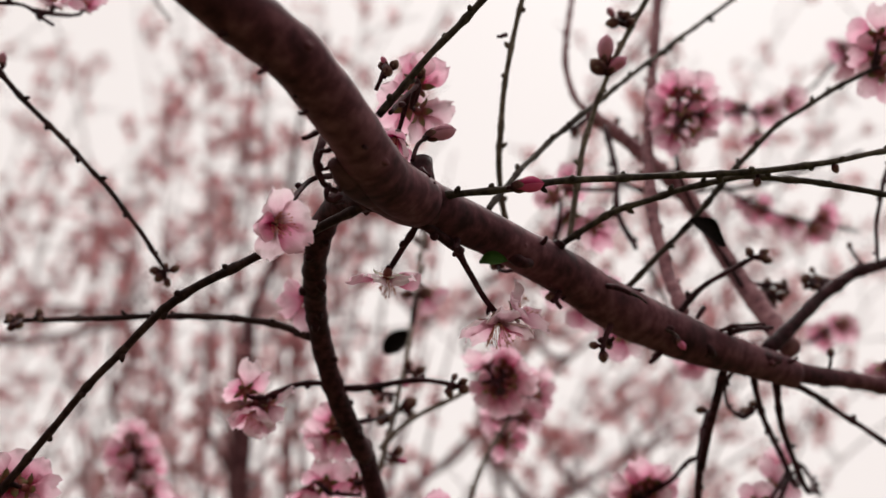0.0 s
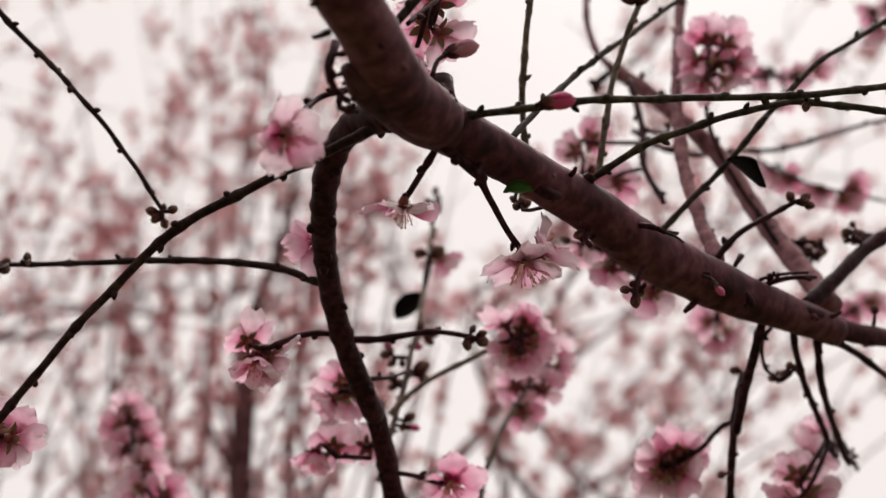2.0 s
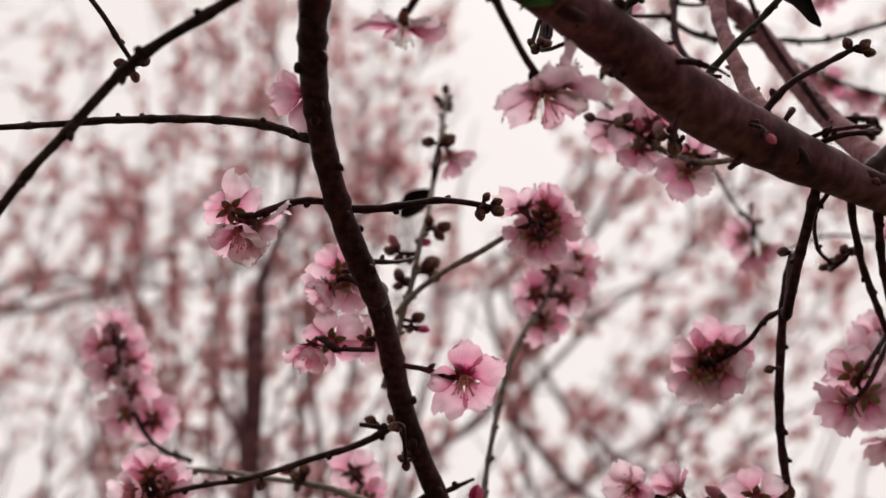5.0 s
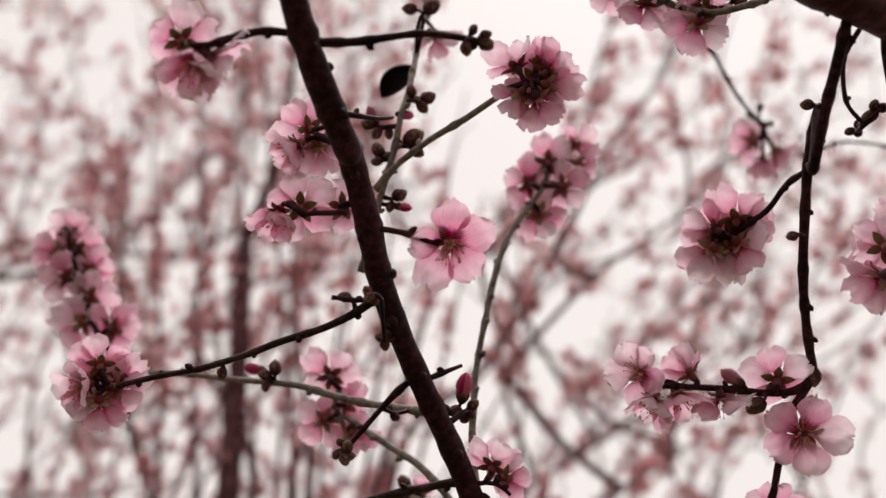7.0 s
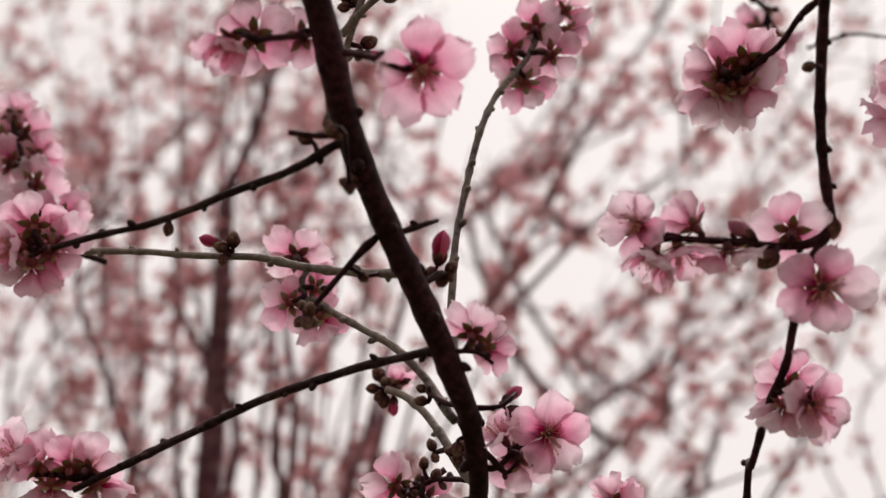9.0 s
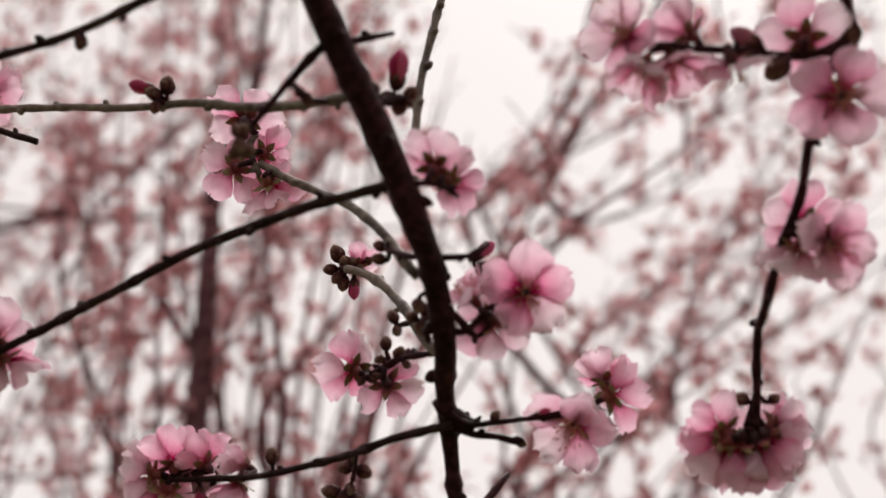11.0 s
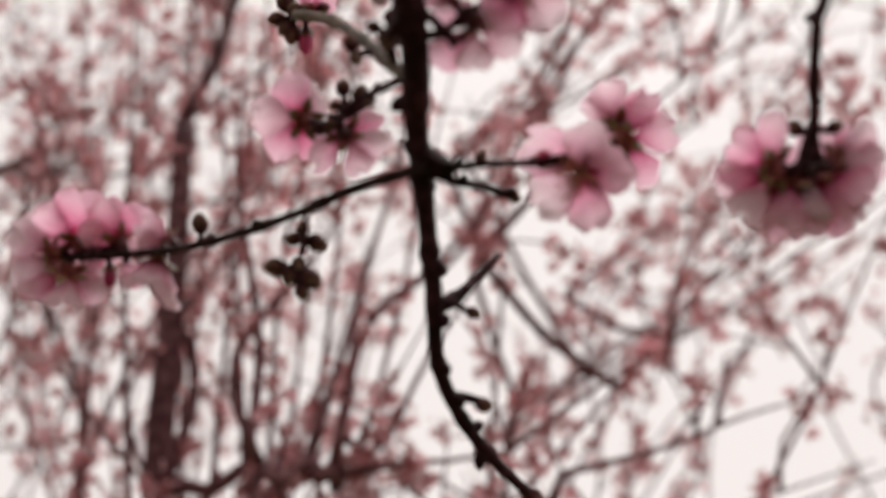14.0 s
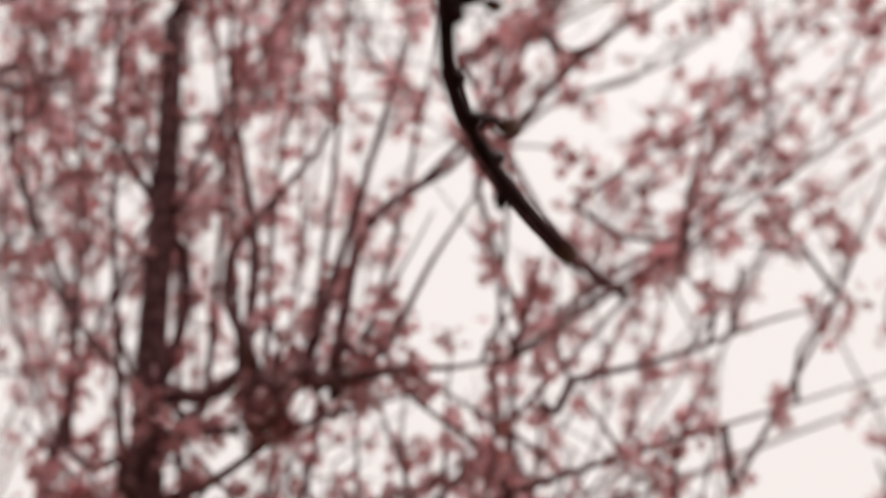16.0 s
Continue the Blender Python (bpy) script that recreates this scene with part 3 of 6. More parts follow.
stem("branch", [(0.2475, 0.5880, 1.9142), (0.2613, 0.5920, 1.9280), (0.2783, 0.6000, 1.9467), (0.2984, 0.6070, 1.9631), (0.3219, 0.6150, 1.9743), (0.3582, 0.6300, 1.9919)], 3.60, 2.60, bark_dark)
stem("twig", [(0.3095, 0.5600, 2.0159), (0.3017, 0.5650, 1.9936), (0.3022, 0.5800, 1.9789), (0.3103, 0.6050, 1.9676)], 1.26, 0.92, bark_dark)
stem("twig", [(0.2568, 0.5900, 1.9017), (0.2726, 0.6000, 1.8966), (0.2928, 0.6150, 1.8897), (0.3158, 0.6300, 1.8812), (0.3405, 0.6450, 1.8723)], 1.93, 1.26, bark_dark)
stem("spur", [(0.2131, 0.5560, 1.9105), (0.2228, 0.5530, 1.9143), (0.2387, 0.5500, 1.9158)], 0.92, 0.76, bark_dark)
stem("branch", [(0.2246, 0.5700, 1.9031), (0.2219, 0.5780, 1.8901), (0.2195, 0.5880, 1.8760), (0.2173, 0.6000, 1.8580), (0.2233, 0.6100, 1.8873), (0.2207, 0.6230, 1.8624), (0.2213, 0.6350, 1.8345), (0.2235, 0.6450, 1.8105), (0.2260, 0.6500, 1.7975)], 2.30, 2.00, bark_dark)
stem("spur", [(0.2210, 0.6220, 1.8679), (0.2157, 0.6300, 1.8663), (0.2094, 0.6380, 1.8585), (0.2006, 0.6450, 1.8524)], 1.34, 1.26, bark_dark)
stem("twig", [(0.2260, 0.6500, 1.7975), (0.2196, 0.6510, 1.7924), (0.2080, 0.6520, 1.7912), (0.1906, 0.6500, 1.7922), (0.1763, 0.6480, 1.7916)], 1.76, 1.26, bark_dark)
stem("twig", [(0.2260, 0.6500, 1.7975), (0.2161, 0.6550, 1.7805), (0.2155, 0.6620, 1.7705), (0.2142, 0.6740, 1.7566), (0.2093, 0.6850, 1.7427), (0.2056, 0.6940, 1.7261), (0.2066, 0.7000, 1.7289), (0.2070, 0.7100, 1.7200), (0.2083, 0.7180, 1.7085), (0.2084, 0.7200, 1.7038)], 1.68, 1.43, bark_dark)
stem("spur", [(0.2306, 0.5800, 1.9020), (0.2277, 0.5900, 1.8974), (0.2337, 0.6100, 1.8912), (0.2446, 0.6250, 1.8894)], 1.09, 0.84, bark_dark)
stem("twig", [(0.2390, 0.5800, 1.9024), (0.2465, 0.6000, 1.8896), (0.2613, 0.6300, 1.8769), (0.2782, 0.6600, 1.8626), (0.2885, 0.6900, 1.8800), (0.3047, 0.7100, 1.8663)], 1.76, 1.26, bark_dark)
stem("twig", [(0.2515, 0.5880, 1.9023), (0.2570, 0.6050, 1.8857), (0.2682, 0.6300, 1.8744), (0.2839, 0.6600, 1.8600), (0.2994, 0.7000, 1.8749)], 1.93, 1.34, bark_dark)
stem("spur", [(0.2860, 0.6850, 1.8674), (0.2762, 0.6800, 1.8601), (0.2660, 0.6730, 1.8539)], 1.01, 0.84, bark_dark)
stem("twig", [(0.2105, 0.5600, 1.9080), (0.2045, 0.5830, 1.9180), (0.1990, 0.6030, 1.9265), (0.1870, 0.6150, 1.9309), (0.1728, 0.6250, 1.9411), (0.1577, 0.6350, 1.9593), (0.1464, 0.6450, 1.9801), (0.1477, 0.6500, 1.9912)], 1.68, 1.26, bark_pale)
stem("twig", [(0.2178, 0.8000, 2.0385), (0.2295, 0.8050, 2.0189), (0.2411, 0.8100, 1.9995), (0.2541, 0.8200, 1.9901)], 1.34, 1.09, bark_twig)
stem("twig", [(0.0535, 0.6600, 1.8363), (0.0600, 0.6550, 1.8675), (0.0642, 0.6550, 1.8938), (0.0677, 0.6600, 1.9210), (0.0679, 0.6800, 1.9521), (0.0674, 0.7050, 1.9921), (0.0677, 0.7220, 2.0198)], 1.60, 1.34, bark_grey)
stem("twig", [(0.0578, 0.6520, 1.8687), (0.0670, 0.6480, 1.8789), (0.0811, 0.6420, 1.8883), (0.0952, 0.6340, 1.8940), (0.1100, 0.6250, 1.9002)], 1.60, 1.34, bark_grey)
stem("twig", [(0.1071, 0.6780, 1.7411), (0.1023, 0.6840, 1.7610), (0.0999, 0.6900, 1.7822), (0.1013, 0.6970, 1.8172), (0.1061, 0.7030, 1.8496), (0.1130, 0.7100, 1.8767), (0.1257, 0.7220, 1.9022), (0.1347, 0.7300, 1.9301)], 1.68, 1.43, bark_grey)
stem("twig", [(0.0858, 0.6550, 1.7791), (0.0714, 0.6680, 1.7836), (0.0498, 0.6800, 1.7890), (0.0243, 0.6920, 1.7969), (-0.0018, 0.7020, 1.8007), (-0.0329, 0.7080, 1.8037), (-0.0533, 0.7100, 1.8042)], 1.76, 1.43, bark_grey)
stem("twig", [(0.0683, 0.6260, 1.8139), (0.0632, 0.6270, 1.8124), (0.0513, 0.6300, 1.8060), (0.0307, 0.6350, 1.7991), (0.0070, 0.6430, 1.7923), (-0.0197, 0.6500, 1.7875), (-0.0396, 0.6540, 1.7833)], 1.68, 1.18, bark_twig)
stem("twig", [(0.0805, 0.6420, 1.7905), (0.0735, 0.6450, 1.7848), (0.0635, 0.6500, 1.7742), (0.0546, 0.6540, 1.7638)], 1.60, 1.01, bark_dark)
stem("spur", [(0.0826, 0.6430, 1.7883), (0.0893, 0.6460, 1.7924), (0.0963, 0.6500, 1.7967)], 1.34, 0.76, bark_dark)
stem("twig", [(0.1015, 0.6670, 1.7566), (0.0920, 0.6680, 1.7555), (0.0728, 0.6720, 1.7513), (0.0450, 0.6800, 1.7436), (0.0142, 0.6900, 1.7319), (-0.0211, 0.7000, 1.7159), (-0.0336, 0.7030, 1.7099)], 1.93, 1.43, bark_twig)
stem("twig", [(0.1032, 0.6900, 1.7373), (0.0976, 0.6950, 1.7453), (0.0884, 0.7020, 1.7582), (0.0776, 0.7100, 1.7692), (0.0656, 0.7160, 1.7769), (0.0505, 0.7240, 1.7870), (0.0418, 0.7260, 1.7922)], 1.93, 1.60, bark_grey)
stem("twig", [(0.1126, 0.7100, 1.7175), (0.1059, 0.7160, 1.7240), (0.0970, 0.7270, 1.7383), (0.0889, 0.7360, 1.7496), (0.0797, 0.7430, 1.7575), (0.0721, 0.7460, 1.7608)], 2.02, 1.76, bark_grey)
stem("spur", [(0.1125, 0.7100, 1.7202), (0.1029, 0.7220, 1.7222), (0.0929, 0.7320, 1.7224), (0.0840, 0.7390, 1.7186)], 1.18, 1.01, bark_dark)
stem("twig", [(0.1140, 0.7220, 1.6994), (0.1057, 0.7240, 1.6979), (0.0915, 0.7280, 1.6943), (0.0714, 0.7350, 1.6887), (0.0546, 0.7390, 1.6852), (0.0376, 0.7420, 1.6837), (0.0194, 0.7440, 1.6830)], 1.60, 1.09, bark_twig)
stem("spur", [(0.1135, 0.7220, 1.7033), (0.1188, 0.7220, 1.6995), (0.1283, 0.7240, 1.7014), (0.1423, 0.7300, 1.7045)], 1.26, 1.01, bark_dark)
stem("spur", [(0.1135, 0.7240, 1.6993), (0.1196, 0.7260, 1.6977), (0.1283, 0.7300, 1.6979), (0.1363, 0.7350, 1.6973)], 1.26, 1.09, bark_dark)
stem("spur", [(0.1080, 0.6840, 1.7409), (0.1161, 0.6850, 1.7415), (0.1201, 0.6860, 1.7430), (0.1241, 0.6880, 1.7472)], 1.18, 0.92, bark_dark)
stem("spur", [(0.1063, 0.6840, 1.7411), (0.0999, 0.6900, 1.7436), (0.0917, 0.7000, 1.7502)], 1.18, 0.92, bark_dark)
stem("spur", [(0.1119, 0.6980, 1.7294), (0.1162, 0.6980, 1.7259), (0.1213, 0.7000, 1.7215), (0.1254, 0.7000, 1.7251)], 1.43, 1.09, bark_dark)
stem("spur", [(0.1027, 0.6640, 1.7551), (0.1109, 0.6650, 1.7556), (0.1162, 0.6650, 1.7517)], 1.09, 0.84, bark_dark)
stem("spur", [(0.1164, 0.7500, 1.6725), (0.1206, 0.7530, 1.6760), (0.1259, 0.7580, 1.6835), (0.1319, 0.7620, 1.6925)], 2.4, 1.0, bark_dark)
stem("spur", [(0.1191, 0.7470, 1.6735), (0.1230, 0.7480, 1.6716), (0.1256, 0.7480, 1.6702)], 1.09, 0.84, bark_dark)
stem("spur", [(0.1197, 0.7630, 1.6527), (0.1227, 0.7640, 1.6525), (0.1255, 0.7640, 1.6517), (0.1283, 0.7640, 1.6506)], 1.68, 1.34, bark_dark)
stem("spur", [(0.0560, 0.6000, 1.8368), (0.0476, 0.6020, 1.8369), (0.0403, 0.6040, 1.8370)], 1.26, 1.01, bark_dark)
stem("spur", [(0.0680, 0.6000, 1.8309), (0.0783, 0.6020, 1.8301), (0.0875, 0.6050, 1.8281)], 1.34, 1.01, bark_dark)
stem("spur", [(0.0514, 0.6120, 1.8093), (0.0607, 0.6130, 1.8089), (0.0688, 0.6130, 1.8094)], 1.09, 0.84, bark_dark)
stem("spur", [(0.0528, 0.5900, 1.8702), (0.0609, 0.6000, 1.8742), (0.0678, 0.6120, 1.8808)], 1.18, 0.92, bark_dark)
stem("spur", [(0.0750, 0.4300, 1.9528), (0.0780, 0.4400, 1.9644), (0.0827, 0.4500, 1.9763)], 1.01, 0.84, bark_dark)
stem("spur", [(0.0837, 0.4400, 1.9383), (0.0851, 0.4430, 1.9469), (0.0901, 0.4450, 1.9522)], 1.01, 0.84, bark_dark)
stem("twig", [(0.0722, 0.4200, 1.9463), (0.0789, 0.4180, 1.9546), (0.0896, 0.4120, 1.9667), (0.1080, 0.4050, 1.9864), (0.1205, 0.4000, 2.0002)], 1.60, 1.34, bark_green)
stem("spur", [(0.0689, 0.4300, 1.9621), (0.0720, 0.4250, 1.9690)], 0.92, 0.76, bark_dark)
stem("spur", [(0.0834, 0.7310, 1.6912), (0.0817, 0.7400, 1.6869), (0.0797, 0.7440, 1.6822)], 0.76, 0.59, bark_dark)
stem("twig", [(-0.1265, 0.5000, 2.0400), (-0.1100, 0.5000, 2.0390), (-0.0933, 0.5000, 2.0289)], 1.09, 0.84, bark_dark)
stem("twig", [(-0.1476, 0.7200, 2.2159), (-0.1369, 0.7300, 2.1946), (-0.1256, 0.7400, 2.1827)], 1.18, 1.01, bark_dark)
stem("twig", [(0.1807, 0.6800, 2.0493), (0.2013, 0.6900, 2.0429), (0.2225, 0.7000, 2.0454), (0.2410, 0.7100, 2.0534), (0.2798, 0.7300, 2.0676), (0.3179, 0.7400, 2.0858), (0.3614, 0.7600, 2.1100)], 1.76, 1.43, bark_dark)
stem("twig", [(0.2523, 0.7600, 2.1311), (0.2781, 0.7700, 2.1419), (0.3086, 0.7800, 2.1507), (0.3366, 0.7900, 2.1735), (0.3620, 0.8000, 2.2042), (0.3926, 0.8100, 2.2361)], 1.34, 1.09, bark_twig)
stem("twig", [(0.2744, 0.7800, 2.0848), (0.2998, 0.7900, 2.0772), (0.3297, 0.8000, 2.0741), (0.3754, 0.8200, 2.0755)], 1.34, 1.09, bark_twig)
stem("twig", [(0.2827, 0.8500, 1.9869), (0.3127, 0.8600, 2.0023), (0.3492, 0.8700, 2.0047)], 1.18, 0.84, bark_dark)
stem("twig", [(-0.0570, 0.7570, 1.8162), (-0.0784, 0.7570, 1.8240), (-0.0935, 0.7570, 1.8440), (-0.1076, 0.7570, 1.8740), (-0.1143, 0.7570, 1.8911)], 1.60, 1.34, bark_twig)
stem("stub", [(0.1160, 0.4870, 2.0234), (0.1142, 0.4850, 2.0210), (0.1123, 0.4840, 2.0205)], 1.34, 0.76, bark_dark)
stem("stub", [(0.1654, 0.5400, 1.9089), (0.1662, 0.5380, 1.9030), (0.1671, 0.5370, 1.8985)], 1.34, 0.76, bark_dark)
stem("stub", [(0.1971, 0.5600, 1.9084), (0.1929, 0.5580, 1.9035), (0.1889, 0.5570, 1.8999)], 1.34, 0.76, bark_dark)
stem("stub", [(0.1258, 0.4900, 1.9213), (0.1271, 0.4880, 1.9173), (0.1283, 0.4870, 1.9147)], 1.34, 0.76, bark_dark)
stem("stub", [(0.0553, 0.3950, 1.9260), (0.0535, 0.3930, 1.9235), (0.0514, 0.3920, 1.9222)], 1.34, 0.76, bark_dark)
stem("stub", [(0.0594, 0.4100, 1.9219), (0.0585, 0.4080, 1.9194), (0.0573, 0.4070, 1.9182)], 1.34, 0.76, bark_dark)
stem("stub", [(0.1667, 0.5300, 1.9255), (0.1739, 0.5280, 1.9226), (0.1812, 0.5270, 1.9212)], 1.34, 0.76, bark_dark)
stem("stub", [(0.2559, 0.5800, 1.9074), (0.2576, 0.5780, 1.9075), (0.2597, 0.5770, 1.9089)], 1.34, 0.76, bark_dark)
stem("stub", [(0.0552, 0.3800, 1.9275), (0.0541, 0.3780, 1.9249), (0.0528, 0.3770, 1.9237)], 1.34, 0.76, bark_dark)
stem("stub", [(0.0533, 0.3750, 1.9298), (0.0525, 0.3730, 1.9277), (0.0514, 0.3720, 1.9270)], 1.34, 0.76, bark_dark)
stem("stub", [(0.0605, 0.4150, 1.9243), (0.0597, 0.4130, 1.9205), (0.0586, 0.4120, 1.9180)], 1.34, 0.76, bark_dark)
stem("stub", [(0.0598, 0.4050, 1.9255), (0.0578, 0.4030, 1.9233), (0.0556, 0.4020, 1.9225)], 1.34, 0.76, bark_dark)
stem("stub", [(0.0872, 0.4400, 1.9350), (0.0892, 0.4380, 1.9323), (0.0911, 0.4370, 1.9310)], 1.34, 0.76, bark_dark)
stem("stub", [(0.0887, 0.4420, 1.9318), (0.0909, 0.4400, 1.9297), (0.0929, 0.4390, 1.9290)], 1.34, 0.76, bark_dark)
stem("stub", [(0.0444, 0.3600, 1.9299), (0.0438, 0.3580, 1.9273), (0.0428, 0.3570, 1.9261)], 1.34, 0.76, bark_dark)
stem("stub", [(0.0337, 0.3500, 1.9352), (0.0331, 0.3480, 1.9334), (0.0321, 0.3470, 1.9329)], 1.34, 0.76, bark_dark)
stem("stub", [(0.1481, 0.5100, 1.9138), (0.1462, 0.5080, 1.9107), (0.1444, 0.5070, 1.9089)], 1.34, 0.76, bark_dark)
stem("stub", [(0.1928, 0.5400, 1.9115), (0.1962, 0.5380, 1.9099), (0.1997, 0.5370, 1.9096)], 1.34, 0.76, bark_dark)
stem("stub", [(0.1347, 0.4850, 1.9252), (0.1355, 0.4830, 1.9255), (0.1363, 0.4820, 1.9271)], 1.34, 0.76, bark_dark)
stem("stub", [(0.2232, 0.5550, 1.9136), (0.2241, 0.5530, 1.9143), (0.2252, 0.5520, 1.9163)], 1.34, 0.76, bark_dark)
stem("stub", [(0.2440, 0.5800, 1.9068), (0.2457, 0.5780, 1.9030), (0.2477, 0.5770, 1.9007)], 1.34, 0.76, bark_dark)
stem("stub", [(0.1015, 0.4600, 1.9152), (0.1006, 0.4580, 1.9121), (0.0997, 0.4570, 1.9104)], 1.34, 0.76, bark_dark)
stem("stub", [(0.0707, 0.3950, 1.9235), (0.0721, 0.3930, 1.9209), (0.0732, 0.3920, 1.9196)], 1.34, 0.76, bark_dark)
stem("knuckle", [(0.1107, 0.7220, 1.7078), (0.1130, 0.7240, 1.7033), (0.1170, 0.7250, 1.7011), (0.1210, 0.7260, 1.7004)], 3.90, 2.20, bark_dark)
stem("knuckle", [(0.0860, 0.4520, 1.9440), (0.0876, 0.4500, 1.9350), (0.0871, 0.4520, 1.9273)], 4.60, 3.00, bark_dark)
stem("knuckle", [(0.0600, 0.4050, 1.9200), (0.0640, 0.4130, 1.9190), (0.0680, 0.4240, 1.9210), (0.0730, 0.4340, 1.9220)], 3.0, 7.0, bark_elbow, knots=False, radii=(2.2, 5.0, 7.0, 7.0))
stem("knuckle", [(0.0662, 0.4360, 1.9253), (0.0692, 0.4380, 1.9241), (0.0717, 0.4400, 1.9239)], 5.00, 4.00, bark_dark)
stem("knuckle", [(0.0675, 0.4120, 1.9315), (0.0699, 0.4200, 1.9285), (0.0733, 0.4300, 1.9261), (0.0787, 0.4400, 1.9247), (0.0869, 0.4500, 1.9248), (0.0948, 0.4590, 1.9254)], 9.00, 9.00, bark_elbow, knots=False, radii=(9.2, 10.2, 10.9, 10.3, 9.2, 7.6))
stem("spur", [(0.0550, 0.4100, 1.9317), (0.0537, 0.4080, 1.9211), (0.0567, 0.4100, 1.9145), (0.0605, 0.4150, 1.9138)], 1.76, 1.18, bark_dark)
stem("spur", [(0.0582, 0.4120, 1.9148), (0.0584, 0.4100, 1.9087), (0.0635, 0.4150, 1.9099)], 1.34, 0.92, bark_dark)
stem("knuckle", [(0.0878, 0.4490, 1.9180), (0.0925, 0.4550, 1.9165), (0.0983, 0.4620, 1.9146), (0.1029, 0.4680, 1.9135)], 2.60, 2.00, bark_dark, knots=False)
stem("knuckle", [(0.1225, 0.4820, 1.9180), (0.1266, 0.4810, 1.9150), (0.1302, 0.4840, 1.9158)], 3.00, 1.80, bark_dark)
stem("spur", [(0.1615, 0.5120, 1.9173), (0.1667, 0.5080, 1.9153), (0.1727, 0.5060, 1.9124)], 1.43, 1.09, bark_dark)
stem("spur", [(0.1727, 0.5060, 1.9124), (0.1761, 0.5050, 1.9107), (0.1793, 0.5040, 1.9077)], 0.84, 0.42, bark_green)
stem("spur", [(0.1444, 0.5050, 1.9138), (0.1417, 0.5020, 1.9065), (0.1437, 0.5000, 1.9028)], 1.26, 1.01, bark_dark)
stem("spur", [(0.1664, 0.5220, 1.9033), (0.1629, 0.5200, 1.8953), (0.1625, 0.5200, 1.8884)], 1.51, 1.09, bark_dark)
stem("spur", [(0.1930, 0.5450, 1.9011), (0.1885, 0.5430, 1.8962), (0.1855, 0.5420, 1.8928)], 1.51, 1.18, bark_dark)
stem("spur", [(0.1902, 0.5330, 1.9061), (0.1940, 0.5300, 1.9032), (0.1963, 0.5280, 1.8997)], 0.92, 0.76, bark_twig)
stem("knuckle", [(0.2094, 0.5500, 1.9073), (0.2116, 0.5470, 1.9033), (0.2156, 0.5510, 1.9001)], 2.60, 1.60, bark_dark)
stem("spur", [(0.2204, 0.5600, 1.9117), (0.2273, 0.5560, 1.9141), (0.2352, 0.5550, 1.9156), (0.2433, 0.5550, 1.9158)], 1.51, 0.92, bark_dark)
stem("knuckle", [(0.2371, 0.5730, 1.9066), (0.2427, 0.5720, 1.9061), (0.2507, 0.5750, 1.9063)], 3.60, 2.20, bark_dark)
stem("stub", [(0.1897, 0.5360, 1.9077), (0.1918, 0.5330, 1.9062), (0.1943, 0.5310, 1.9060)], 1.85, 1.01, bark_dark)
stem("knuckle", [(0.1388, 0.4970, 1.9274), (0.1418, 0.4950, 1.9282), (0.1432, 0.4940, 1.9297)], 3.40, 2.20, bark_dark)
stem("stub", [(0.2118, 0.5530, 1.9233), (0.2096, 0.5520, 1.9197), (0.2086, 0.5520, 1.9176)], 1.68, 1.01, bark_dark)

# the flowering ends of the twigs
stem("spur", [(0.1100, 0.6210, 1.8990), (0.1150, 0.6210, 1.9010), (0.1190, 0.6210, 1.9020), (0.1230, 0.6210, 1.9040)], 1.50, 1.20, bark_dark)
stem("spur", [(0.2050, 0.6460, 1.8610), (0.2000, 0.6460, 1.8530), (0.1960, 0.6460, 1.8500), (0.1910, 0.6460, 1.8490)], 1.40, 1.10, bark_dark)
stem("spur", [(-0.0350, 0.6550, 1.7850), (-0.0390, 0.6550, 1.7840), (-0.0420, 0.6550, 1.7820), (-0.0430, 0.6550, 1.7800)], 1.30, 1.10, bark_dark)
stem("spur", [(0.0330, 0.7460, 1.6870), (0.0270, 0.7460, 1.6860), (0.0220, 0.7460, 1.6860), (0.0180, 0.7460, 1.6840)], 1.30, 1.10, bark_dark)
stem("spur", [(0.2090, 0.7220, 1.7120), (0.2070, 0.7220, 1.7060), (0.2050, 0.7220, 1.7000), (0.2060, 0.7220, 1.6960)], 1.40, 1.20, bark_dark)
stem("spur", [(-0.0270, 0.7050, 1.7160), (-0.0350, 0.7050, 1.7140), (-0.0420, 0.7050, 1.7150), (-0.0490, 0.7050, 1.7150)], 1.50, 1.20, bark_dark)
stem("spur", [(0.0390, 0.7260, 1.8040), (0.0370, 0.7260, 1.8000), (0.0390, 0.7260, 1.7930), (0.0420, 0.7260, 1.7880)], 1.40, 1.20, bark_grey)
stem("spur", [(0.1140, 0.7000, 1.7230), (0.1190, 0.7000, 1.7240), (0.1230, 0.7000, 1.7290)], 1.50, 1.20, bark_dark)
stem("spur", [(0.0980, 0.7370, 1.7280), (0.0920, 0.7370, 1.7230), (0.0840, 0.7370, 1.7190)], 1.40, 1.20, bark_dark)

# blossoms: place, way it faces, width in mm, opening
blossom((-0.1120, 0.7570, 1.8880), (-0.29, 0.34, 0.89), 25.8, 80)
blossom((-0.1160, 0.7570, 1.8760), (-0.84, 0.47, 0.26), 26.9, 80)
blossom((-0.1070, 0.7590, 1.8790), (0.14, 0.86, 0.50), 29.1, 84)
blossom((-0.1090, 0.7570, 1.8630), (-0.79, 0.42, 0.45), 28, 78)
blossom((-0.0960, 0.7570, 1.8530), (0.04, 0.91, 0.42), 30.2, 84)
blossom((-0.0970, 0.7570, 1.8400), (-0.79, 0.54, 0.30), 29.1, 80)
blossom((-0.0810, 0.7570, 1.8370), (0.18, 0.94, 0.30), 30.2, 84)
